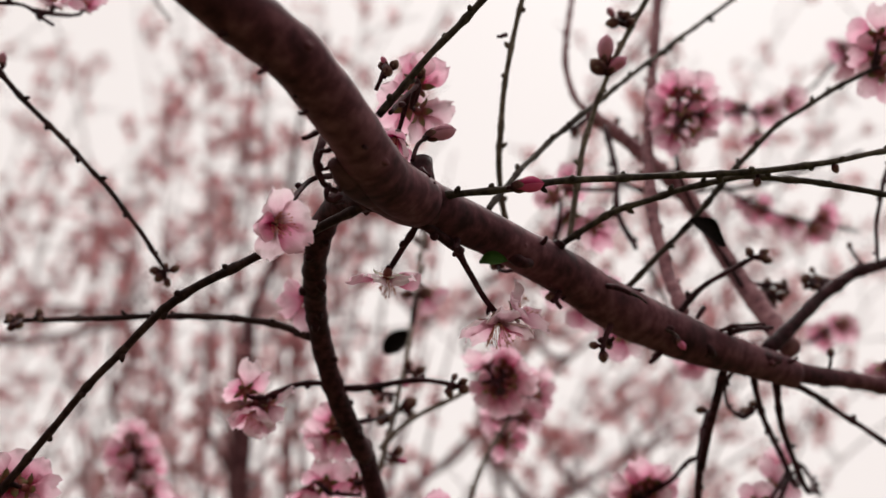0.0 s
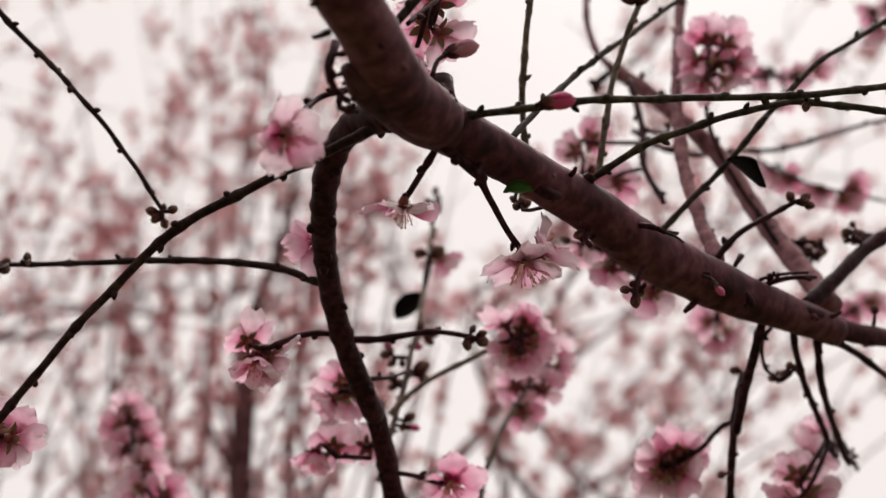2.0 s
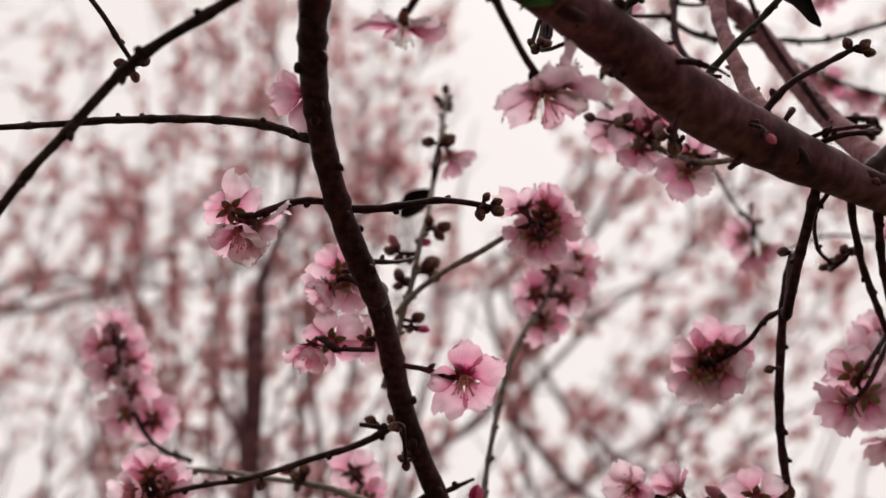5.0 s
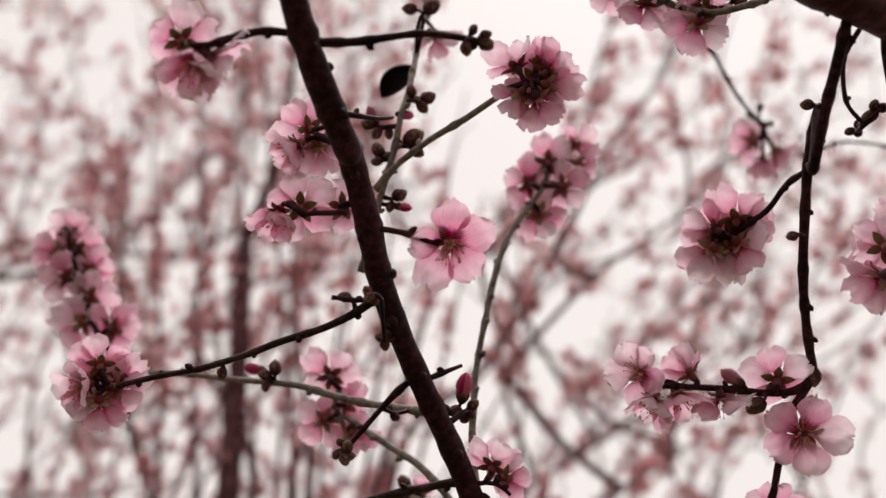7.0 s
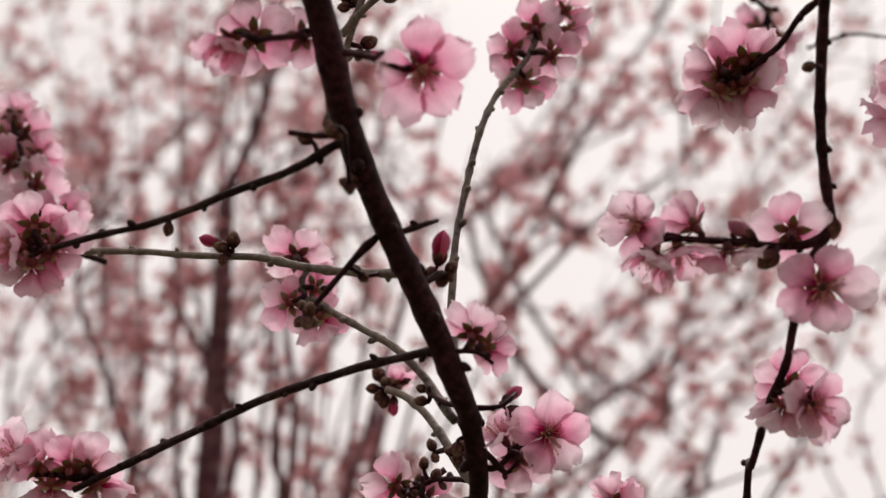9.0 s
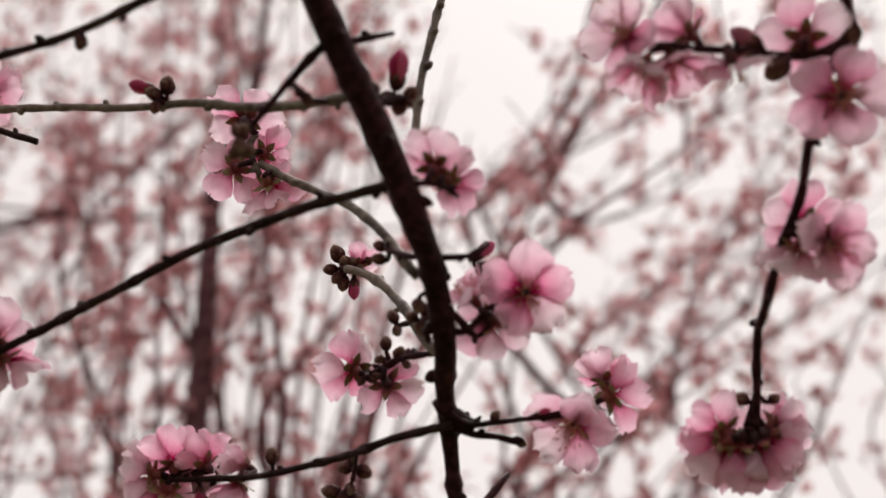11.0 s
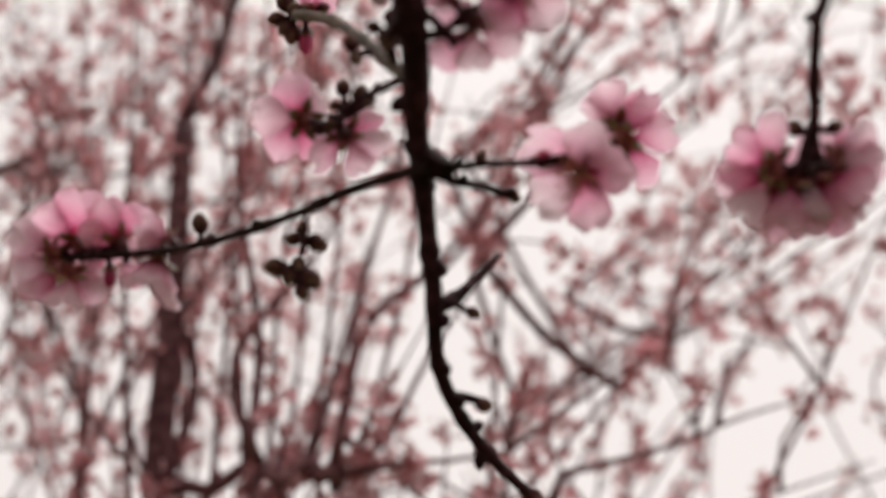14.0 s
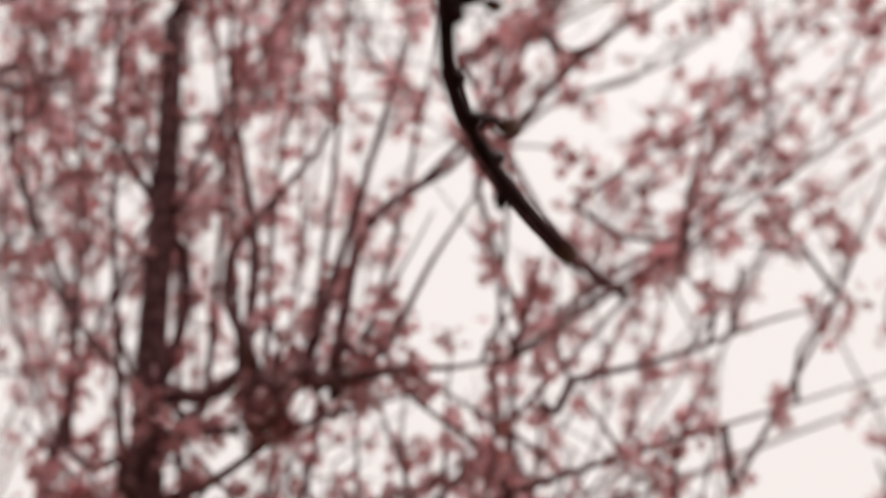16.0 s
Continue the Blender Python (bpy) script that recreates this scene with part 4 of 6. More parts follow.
blossom((-0.0990, 0.7610, 1.8690), (0.19, 0.61, 0.77), 25.8, 74)
blossom((-0.0440, 0.6550, 1.7930), (-0.33, 0.59, 0.74), 23.8, 80)
blossom((-0.0360, 0.6550, 1.7840), (0.31, 0.94, 0.14), 24.6, 80)
blossom((-0.0420, 0.6550, 1.7780), (-0.18, 0.80, -0.57), 24.6, 78)
blossom((-0.0480, 0.6530, 1.7840), (-0.55, -0.72, -0.43), 26.4, 66)
blossom((-0.0360, 0.6570, 1.7890), (0.20, 0.68, 0.71), 22, 76)
blossom((-0.0460, 0.6590, 1.7890), (-0.78, 0.43, 0.45), 21.1, 74)
blossom((0.1130, 0.6210, 1.9090), (-0.49, 0.08, 0.87), 26, 70)
blossom((0.1260, 0.6210, 1.9070), (0.72, 0.26, 0.65), 26, 72)
blossom((0.1260, 0.6210, 1.9010), (0.85, 0.50, 0.13), 26, 70)
blossom((0.1210, 0.6210, 1.8950), (0.24, 0.90, -0.37), 26, 74)
blossom((0.1150, 0.6210, 1.8970), (-0.50, 0.79, -0.35), 23, 70)
blossom((0.1220, 0.6240, 1.9120), (0.41, -0.05, 0.91), 24, 58)
blossom((0.1200, 0.6280, 1.9070), (0.06, 0.81, 0.58), 25, 74)
blossom((0.1290, 0.7240, 1.9180), (0.01, 0.73, 0.69), 29.4, 86)
blossom((0.1360, 0.7240, 1.9050), (0.49, 0.83, 0.28), 27.5, 84)
blossom((0.1200, 0.7240, 1.9060), (-0.50, 0.75, 0.44), 27.5, 82)
blossom((0.1250, 0.7240, 1.8910), (0.03, 1.00, -0.02), 27.5, 82)
blossom((0.1420, 0.7260, 1.9290), (0.57, 0.33, 0.75), 23.8, 76)
blossom((0.1440, 0.7260, 1.9190), (0.96, 0.29, 0.05), 23.8, 58)
blossom((0.2000, 0.6460, 1.8580), (0.18, 0.45, 0.87), 28, 82)
blossom((0.2000, 0.6460, 1.8480), (0.64, 0.73, -0.23), 27, 80)
blossom((0.1910, 0.6460, 1.8530), (-0.66, 0.63, 0.40), 27, 76)
blossom((0.1900, 0.6460, 1.8450), (-0.26, 0.92, -0.30), 27, 76)
blossom((0.1960, 0.6480, 1.8470), (0.24, 0.83, -0.50), 26, 74)
blossom((0.1980, 0.6520, 1.8540), (0.08, 0.88, 0.47), 26, 76)
blossom((0.2040, 0.6480, 1.8560), (0.89, 0.27, 0.36), 24, 74)
blossom((0.2130, 0.6500, 1.7960), (0.19, 0.68, 0.71), 26.1, 84)
blossom((0.2210, 0.6480, 1.7760), (-0.15, -0.94, -0.31), 31.3, 87)
blossom((0.1920, 0.6500, 1.7880), (0.19, 0.64, -0.75), 25.2, 78)
blossom((0.1810, 0.6500, 1.7970), (-0.60, 0.30, 0.74), 24.4, 66)
blossom((0.1630, 0.6500, 1.7970), (-0.56, -0.82, -0.13), 26.1, 76)
blossom((0.1680, 0.6500, 1.7870), (-0.40, 0.05, -0.92), 23.5, 70)
blossom((0.1760, 0.6500, 1.7890), (0.33, 0.07, -0.94), 24.4, 62)
blossom((0.0340, 0.7260, 1.8100), (-0.17, 0.80, 0.57), 27, 86)
blossom((0.0330, 0.7260, 1.7900), (-0.54, 0.84, 0.06), 24.4, 82)
blossom((0.0460, 0.7260, 1.7840), (0.32, 0.90, -0.31), 25.2, 80)
blossom((0.0420, 0.7290, 1.7980), (0.05, 0.96, 0.28), 21.8, 76)
blossom((0.0060, 0.5480, 1.8730), (-0.46, 0.52, 0.72), 24, 80)
blossom((0.0120, 0.5460, 1.8650), (-0.00, -0.18, -0.98), 28, 46)
blossom((0.0170, 0.5480, 1.8670), (0.69, 0.57, -0.44), 28, 64)
blossom((0.0380, 0.6060, 1.8720), (-0.64, 0.65, 0.40), 23.5, 78)
blossom((0.0350, 0.6040, 1.8640), (-0.66, -0.19, -0.73), 23.5, 58)
blossom((0.0420, 0.6080, 1.8660), (0.13, 0.91, -0.39), 25.2, 80)
blossom((0.0370, 0.6110, 1.8430), (-0.16, 0.78, 0.61), 26.1, 85)
blossom((0.0300, 0.6080, 1.8390), (-0.11, -0.37, -0.92), 24.4, 46)
blossom((0.0520, 0.6150, 1.8450), (0.23, 0.92, 0.31), 23.5, 82)
blossom((0.0920, 0.6060, 1.8290), (0.22, -0.59, -0.78), 31.3, 80)
blossom((-0.0480, 0.7050, 1.7180), (-0.67, 0.31, 0.67), 26.1, 80)
blossom((-0.0370, 0.7050, 1.7180), (-0.24, 0.58, 0.78), 27, 80)
blossom((-0.0300, 0.7050, 1.7180), (0.30, 0.74, 0.60), 26.1, 78)
blossom((-0.0570, 0.7050, 1.7210), (-0.50, -0.85, 0.16), 27, 70)
blossom((-0.0430, 0.7050, 1.7110), (-0.13, 0.66, -0.74), 26.1, 74)
blossom((-0.0270, 0.7070, 1.7120), (0.23, 0.79, -0.56), 25.2, 74)
blossom((0.1360, 0.6990, 1.7360), (0.22, -0.90, -0.38), 31.3, 74)
blossom((0.1260, 0.7020, 1.7270), (0.12, 0.96, -0.24), 26.1, 82)
blossom((0.1200, 0.7000, 1.7340), (-0.60, -0.32, 0.74), 23.5, 64)
blossom((0.1090, 0.6680, 1.7630), (0.16, 0.62, 0.77), 24.4, 80)
blossom((0.1140, 0.6700, 1.7590), (0.66, 0.75, 0.02), 21.8, 74)
blossom((0.0760, 0.7500, 1.7640), (0.10, 0.28, 0.96), 16.5, 56)
blossom((0.0790, 0.7370, 1.7210), (-0.68, 0.56, 0.48), 26.1, 82)
blossom((0.0910, 0.7370, 1.7160), (0.20, 0.98, -0.09), 25.2, 82)
blossom((0.2170, 0.6800, 1.7520), (0.15, 0.66, 0.74), 26.1, 82)
blossom((0.2230, 0.6780, 1.7450), (0.28, -0.83, -0.49), 27, 62)
blossom((0.2140, 0.6800, 1.7440), (-0.23, 0.74, -0.63), 24.4, 74)
blossom((0.0190, 0.7460, 1.6890), (-0.29, 0.31, 0.90), 27, 84)
blossom((0.0120, 0.7460, 1.6850), (-0.97, 0.26, -0.00), 26.1, 82)
blossom((0.0180, 0.7460, 1.6790), (-0.26, 0.75, -0.61), 27, 82)
blossom((0.0300, 0.7460, 1.6890), (-0.76, 0.11, 0.65), 24.4, 68)
blossom((0.0420, 0.7460, 1.6830), (-0.38, 0.03, -0.92), 26.1, 50)
blossom((0.0440, 0.7460, 1.6890), (-0.93, -0.15, 0.35), 19.1, 36)
blossom((0.1530, 0.7310, 1.7030), (-0.35, -0.70, -0.63), 31.3, 74)
blossom((0.1650, 0.7340, 1.7140), (0.72, 0.43, 0.54), 27.8, 76)
blossom((0.1630, 0.7350, 1.7190), (-0.17, 0.19, 0.97), 23.5, 60)
blossom((0.1980, 0.7220, 1.7000), (-0.57, 0.56, 0.61), 27.2, 80)
blossom((0.1980, 0.7220, 1.6960), (-0.53, 0.81, -0.27), 26.2, 78)
blossom((0.2030, 0.7230, 1.6960), (0.01, 0.76, -0.65), 27.2, 74)
blossom((0.2080, 0.7230, 1.6970), (0.31, 0.69, -0.65), 27.2, 74)
blossom((0.2120, 0.7230, 1.6990), (0.78, 0.53, -0.34), 27.2, 76)
blossom((0.2150, 0.7240, 1.7020), (0.96, 0.24, 0.16), 26.2, 74)
blossom((0.2070, 0.7250, 1.6920), (0.21, 0.86, -0.46), 25.2, 78)
blossom((0.2110, 0.7280, 1.7020), (0.40, 0.59, 0.70), 23.3, 80)
blossom((0.0400, 0.4170, 1.9020), (0.64, -0.64, -0.42), 27, 64)
blossom((0.0750, 0.4670, 1.9010), (-0.03, 0.58, -0.81), 26.1, 94)
blossom((0.1830, 0.6180, 1.9280), (0.15, 0.98, -0.11), 26.6, 84)
blossom((0.1860, 0.6200, 1.9370), (0.18, 0.31, 0.93), 22.8, 78)
blossom((0.1700, 0.6280, 1.9560), (0.12, 0.43, 0.89), 28.5, 82)
blossom((0.1630, 0.6320, 1.9570), (-0.44, 0.55, 0.71), 26.6, 80)
blossom((0.1510, 0.6380, 1.9570), (-0.53, 0.83, 0.17), 22.8, 76)
blossom((0.1640, 0.6300, 1.9440), (-0.21, 0.94, -0.28), 23.8, 74)
blossom((0.2970, 0.5400, 2.0620), (0.24, 0.53, 0.81), 28.5, 84)
blossom((0.2970, 0.5400, 2.0420), (0.41, 0.91, 0.02), 28.5, 82)
blossom((0.2950, 0.5410, 2.0520), (-0.28, 0.83, 0.48), 24.7, 78)
blossom((-0.0750, 0.5120, 1.8210), (-0.09, 0.97, -0.21), 27, 82)
blossom((-0.0790, 0.5120, 1.8220), (-0.82, 0.47, 0.33), 27, 80)
blossom((-0.0690, 0.5130, 1.8200), (0.39, 0.92, 0.06), 26, 78)
blossom((0.1180, 0.4910, 1.8920), (0.14, -0.08, -0.99), 32.3, 80)
blossom((0.1250, 0.4910, 1.8960), (0.86, -0.11, 0.50), 28.5, 58)
blossom((0.0327, 0.5300, 1.9107), (-0.88, 0.43, -0.18), 25.9, 74)
blossom((0.0731, 0.7050, 1.9747), (0.32, 0.81, -0.49), 27.9, 68)
blossom((0.2634, 0.6730, 1.8524), (-0.79, 0.56, -0.24), 29.6, 58)
blossom((0.2698, 0.6750, 1.8639), (0.72, 0.35, 0.67), 28.4, 64)
blossom((0.2707, 0.6780, 1.8447), (-0.00, 0.82, -0.57), 26.2, 54)
blossom((0.2836, 0.6900, 1.8307), (-0.25, 0.54, -0.81), 29.5, 62)
blossom((0.2773, 0.6800, 1.8766), (-0.35, 0.30, 0.89), 25.9, 49)
blossom((0.2494, 0.8250, 1.9838), (-0.39, 0.87, 0.30), 28.9, 61)
blossom((0.2615, 0.8250, 1.9787), (0.67, 0.54, -0.50), 26, 53)
blossom((0.2543, 0.8250, 1.9726), (-0.01, 0.35, -0.99), 26.5, 52)
blossom((0.2118, 0.6100, 2.0657), (0.02, 0.38, 0.92), 28.8, 55)
blossom((0.2215, 0.6100, 2.0647), (0.64, 0.35, 0.73), 27.6, 69)
blossom((0.2092, 0.6100, 2.0421), (-0.23, 0.88, -0.42), 28.7, 67)
blossom((0.2052, 0.6100, 2.0549), (-1.00, 0.35, -0.05), 28, 68)
blossom((0.2199, 0.6100, 2.0424), (0.74, 0.40, -0.54), 26, 69)
blossom((0.2156, 0.6100, 2.0526), (-0.06, 0.99, 0.13), 26.4, 69)
blossom((0.2247, 0.6100, 2.0530), (0.87, 0.49, -0.00), 25.4, 61)
blossom((0.2846, 0.7800, 2.1520), (-0.45, 0.88, -0.16), 30.3, 52)
blossom((0.3046, 0.7800, 2.1506), (0.59, 0.81, -0.04), 28.2, 65)
blossom((0.2958, 0.7800, 2.1320), (0.05, 0.38, -0.92), 30.4, 63)
blossom((0.3170, 0.7800, 2.1579), (0.88, 0.39, 0.26), 30.9, 53)
blossom((0.3218, 0.8000, 2.0737), (-0.16, 0.95, -0.26), 29.5, 60)
blossom((0.3373, 0.8000, 2.0679), (0.54, 0.83, -0.09), 28.1, 58)
blossom((0.3023, 0.8000, 2.0816), (-0.14, 0.99, -0.01), 31, 60)
blossom((0.3437, 0.8000, 2.0769), (0.74, 0.59, 0.33), 29.1, 60)
blossom((0.2906, 0.8000, 2.0877), (-0.59, 0.61, -0.53), 28.5, 65)
blossom((0.1459, 0.6400, 2.0135), (-0.53, 0.70, 0.48), 27.9, 52)
blossom((0.1557, 0.6400, 2.0019), (0.18, 0.86, -0.48), 26.2, 60)
blossom((0.1683, 0.6400, 1.9973), (0.33, 0.94, -0.01), 28.4, 67)
blossom((0.1537, 0.6400, 2.0209), (0.56, 0.66, 0.51), 28.9, 53)
blossom((0.3636, 0.7900, 2.2104), (-0.22, 0.97, -0.05), 28.1, 64)
blossom((0.3786, 0.7900, 2.2182), (0.40, 0.92, -0.01), 28.7, 55)
blossom((0.3669, 0.7900, 2.1985), (0.16, 0.58, -0.79), 30, 54)
blossom((0.3615, 0.8700, 2.0128), (-0.37, 0.93, -0.06), 28.7, 64)
blossom((0.3744, 0.8700, 2.0201), (0.53, 0.85, -0.01), 31.3, 59)
blossom((0.3182, 0.6300, 1.9210), (-0.03, 0.82, -0.58), 25.2, 55)
blossom((0.0817, 0.4600, 1.9819), (0.26, 0.37, 0.89), 28.9, 48)
blossom((0.0833, 0.4650, 1.9718), (0.68, 0.73, 0.08), 25.9, 54)
blossom((0.0750, 0.4550, 1.9549), (-0.23, -0.12, -0.96), 25.3, 55)
blossom((0.0767, 0.4700, 1.9781), (-0.51, 0.75, 0.42), 28.4, 69)
blossom((-0.0956, 0.5000, 2.0411), (0.37, -0.84, 0.41), 25.8, 66)
blossom((-0.0898, 0.5200, 2.0529), (0.42, -0.89, 0.19), 22.1, 54)
blossom((0.2552, 0.6460, 1.8488), (0.14, 0.79, 0.60), 28.9, 61)
blossom((0.2524, 0.6460, 1.8358), (-0.55, 0.72, -0.43), 30.3, 58)
blossom((0.2616, 0.6500, 1.8409), (0.79, 0.55, -0.29), 30.8, 67)

# buds: place, way it points, length in mm
bud((0.1630, 0.6220, 1.9500), (-0.28, -0.67, 0.69), 9, pink=True)
bud((0.1700, 0.6220, 1.9490), (0.24, -0.80, 0.55), 9, pink=True)
bud((0.1630, 0.6220, 1.9430), (-0.76, -0.24, -0.60), 8.5)
bud((0.1720, 0.6220, 1.9470), (0.40, -0.86, -0.30), 8.5)
bud((0.1700, 0.6220, 1.9430), (0.26, -0.39, -0.88), 8)
bud((0.1780, 0.6220, 1.9430), (-0.42, -0.13, 0.90), 9)
bud((0.1830, 0.6220, 1.9410), (0.81, -0.16, 0.56), 8)
bud((0.1970, 0.6220, 1.9450), (-0.17, -0.51, 0.85), 8.5)
bud((0.2000, 0.6220, 1.9410), (0.95, -0.28, 0.12), 7.5)
bud((0.1410, 0.6220, 1.9550), (-0.98, -0.07, 0.21), 8.5)
bud((0.1540, 0.6220, 1.9530), (-0.09, -0.93, -0.37), 9)
bud((0.1570, 0.6220, 1.9550), (0.74, -0.42, 0.52), 8.5)
bud((0.1740, 0.6220, 1.9340), (-0.49, 0.51, -0.71), 6)
bud((0.0690, 0.6570, 1.9170), (-0.12, -0.49, 0.86), 8)
bud((0.0760, 0.6570, 1.9140), (0.85, -0.19, 0.50), 9.5)
bud((0.0720, 0.6570, 1.9130), (0.19, -0.86, -0.47), 7)
bud((0.0740, 0.6570, 1.9100), (0.65, 0.50, -0.57), 8)
bud((0.0660, 0.6570, 1.9060), (0.90, 0.42, 0.12), 10, pink=True)
bud((0.0540, 0.6570, 1.9040), (-0.42, -0.47, 0.78), 9, pink=True)
bud((0.0520, 0.6570, 1.9010), (-0.97, -0.20, 0.10), 9)
bud((0.0560, 0.6570, 1.8970), (-0.63, 0.28, -0.73), 8)
bud((0.0610, 0.6570, 1.8970), (0.12, 0.56, -0.82), 7)
bud((0.0710, 0.6570, 1.8950), (0.85, -0.16, 0.51), 13)
bud((0.0730, 0.6570, 1.8890), (0.87, 0.29, -0.40), 8)
bud((0.0570, 0.6570, 1.8890), (-0.38, -0.45, 0.81), 8)
bud((0.0570, 0.6570, 1.8840), (-0.98, -0.06, -0.17), 8)
bud((0.0610, 0.6570, 1.8870), (0.21, -0.97, -0.14), 6)
bud((0.0670, 0.6570, 1.8690), (0.89, -0.09, 0.45), 9)
bud((0.0680, 0.6570, 1.8640), (0.99, 0.15, -0.07), 9, pink=True)
bud((0.0640, 0.6570, 1.8640), (-0.32, 0.34, -0.88), 7)
bud((0.0660, 0.6570, 1.9580), (-0.99, -0.07, -0.07), 9)
bud((0.0750, 0.6570, 1.9590), (0.79, -0.28, 0.54), 10)
bud((0.0160, 0.6930, 1.8040), (-0.01, -0.25, 0.97), 9)
bud((0.0090, 0.6930, 1.8030), (-0.95, -0.27, 0.15), 11, pink=True)
bud((0.0120, 0.6930, 1.8010), (-0.78, -0.62, 0.02), 8)
bud((0.0130, 0.6930, 1.7960), (-0.14, 0.20, -0.97), 7)
bud((0.1980, 0.6500, 1.7950), (-0.81, 0.01, 0.59), 11, pink=True)
bud((0.2050, 0.6500, 1.7860), (-0.75, 0.31, -0.59), 10)
bud((0.2260, 0.6500, 1.7980), (0.16, 0.22, -0.96), 10.5)
bud((0.1220, 0.7000, 1.7490), (0.79, -0.14, 0.60), 11, pink=True)
bud((0.1240, 0.7000, 1.7430), (0.92, 0.08, -0.39), 9)
bud((0.0680, 0.7500, 1.7680), (-0.40, -0.50, 0.77), 9.5)
bud((0.0660, 0.7500, 1.7620), (-0.99, -0.02, -0.14), 8)
bud((0.0690, 0.7500, 1.7590), (-0.69, -0.01, -0.73), 8)
bud((0.0710, 0.7500, 1.7570), (-0.14, 0.42, -0.89), 9)
bud((0.0750, 0.7500, 1.7560), (0.01, 0.45, -0.89), 9, pink=True)
bud((0.0790, 0.7500, 1.7660), (0.83, 0.10, 0.55), 8)
bud((0.0710, 0.7500, 1.7650), (-0.06, -1.00, 0.06), 8)
bud((0.0740, 0.7500, 1.7650), (0.25, -0.95, -0.16), 7)
bud((0.0760, 0.7500, 1.7630), (0.62, -0.78, -0.06), 6)
bud((0.0300, 0.7440, 1.6790), (0.04, 0.17, -0.99), 8, pink=True)
bud((0.0740, 0.7440, 1.6810), (-0.97, -0.23, 0.00), 8)
bud((0.0780, 0.7440, 1.6790), (-0.31, 0.42, -0.85), 9)
bud((0.0830, 0.7440, 1.6780), (0.77, 0.38, -0.51), 9.5)
bud((0.0800, 0.7440, 1.6820), (0.17, -0.56, -0.81), 8)
bud((0.0780, 0.7440, 1.6890), (-1.00, 0.03, 0.01), 8)
bud((0.0840, 0.7440, 1.6880), (0.77, 0.58, -0.28), 8)
bud((0.0800, 0.7440, 1.6920), (0.25, -0.87, 0.42), 7)
bud((-0.0332, 0.5294, 1.9189), (-0.50, 0.86, -0.11), 6.4)
bud((-0.0323, 0.5287, 1.9228), (0.27, -0.54, 0.80), 4.4)
bud((-0.1028, 0.5467, 1.9018), (0.75, -0.34, 0.57), 6.6)
bud((-0.1054, 0.5438, 1.9001), (-0.70, -0.46, 0.55), 6.7)
bud((-0.1034, 0.5399, 1.8975), (-0.40, -0.70, 0.59), 5.5)
bud((-0.0999, 0.5344, 1.8931), (-0.84, 0.51, -0.18), 5.9)
bud((-0.0987, 0.5381, 1.8955), (0.96, -0.25, -0.15), 6.6)
bud((-0.0884, 0.5367, 1.8985), (0.21, -0.46, -0.87), 4.7)
bud((-0.0913, 0.5411, 1.9022), (-0.09, -0.35, 0.93), 5.7)
bud((-0.1062, 0.4870, 2.0012), (0.07, -0.53, 0.85), 8.0, pink=True)
bud((0.1038, 0.5619, 1.8822), (0.80, -0.57, -0.18), 5.9)
bud((0.0982, 0.5637, 1.8832), (-0.97, 0.21, 0.15), 6.9)
bud((0.1613, 0.5050, 2.0250), (0.01, -0.45, 0.89), 15.0, pink=True)
bud((0.1582, 0.5050, 2.0192), (-0.74, -0.41, 0.52), 12.0)
bud((0.1648, 0.5050, 2.0190), (0.72, -0.40, 0.56), 12.0, pink=True)
bud((0.1638, 0.5036, 2.0467), (-0.45, -0.89, 0.10), 8.7, pink=True)
bud((0.1633, 0.5068, 2.0436), (-0.94, -0.17, -0.31), 6.1)
bud((0.1725, 0.5056, 2.0419), (0.99, 0.10, -0.13), 6.3)
bud((0.1720, 0.5002, 2.0406), (0.88, 0.05, 0.46), 5.8)
bud((0.1704, 0.5052, 2.0465), (0.64, -0.31, 0.70), 7.6)
bud((0.1692, 0.5134, 2.0527), (-0.40, 0.41, 0.82), 7.5)
bud((0.1645, 0.5023, 2.0410), (-0.95, -0.15, -0.28), 9.2)
bud((0.1251, 0.4370, 1.9286), (0.99, -0.09, 0.12), 12.5, pink=True)
bud((0.2375, 0.5459, 1.9467), (0.98, -0.00, -0.18), 6.6)
bud((0.2790, 0.6085, 1.9604), (0.74, 0.50, 0.45), 5.3)
bud((0.2716, 0.5995, 1.9566), (-0.91, -0.39, 0.10), 6.7)
bud((0.2734, 0.6044, 1.9542), (-0.62, 0.69, -0.36), 6.0)
bud((0.2772, 0.5986, 1.9530), (0.51, -0.54, -0.66), 4.3)
bud((0.2987, 0.6103, 1.9799), (-0.43, -0.49, 0.76), 4.5)
bud((0.2654, 0.6391, 1.9622), (0.26, 0.09, 0.96), 6.4)
bud((0.2662, 0.6468, 1.9655), (-0.09, -0.40, 0.91), 5.4)
bud((0.2596, 0.6351, 1.9550), (-0.86, -0.02, -0.52), 6.2)
bud((0.2695, 0.6405, 1.9587), (0.95, 0.18, -0.25), 5.1)
bud((0.2740, 0.6431, 1.9642), (0.07, 0.82, -0.57), 6.2)
bud((0.2742, 0.6479, 1.9717), (-0.46, -0.50, 0.73), 5.8)
bud((0.2708, 0.6425, 1.9673), (-0.99, -0.16, -0.07), 6.6)
bud((0.2821, 0.6000, 1.9184), (-0.14, -0.45, 0.88), 6.0)
bud((0.1686, 0.5368, 1.9017), (0.38, 0.13, 0.92), 3.8)
bud((0.1660, 0.5387, 1.9009), (-0.97, -0.21, 0.09), 5.9)
bud((0.1674, 0.5421, 1.9007), (0.15, -0.15, -0.98), 6.0)
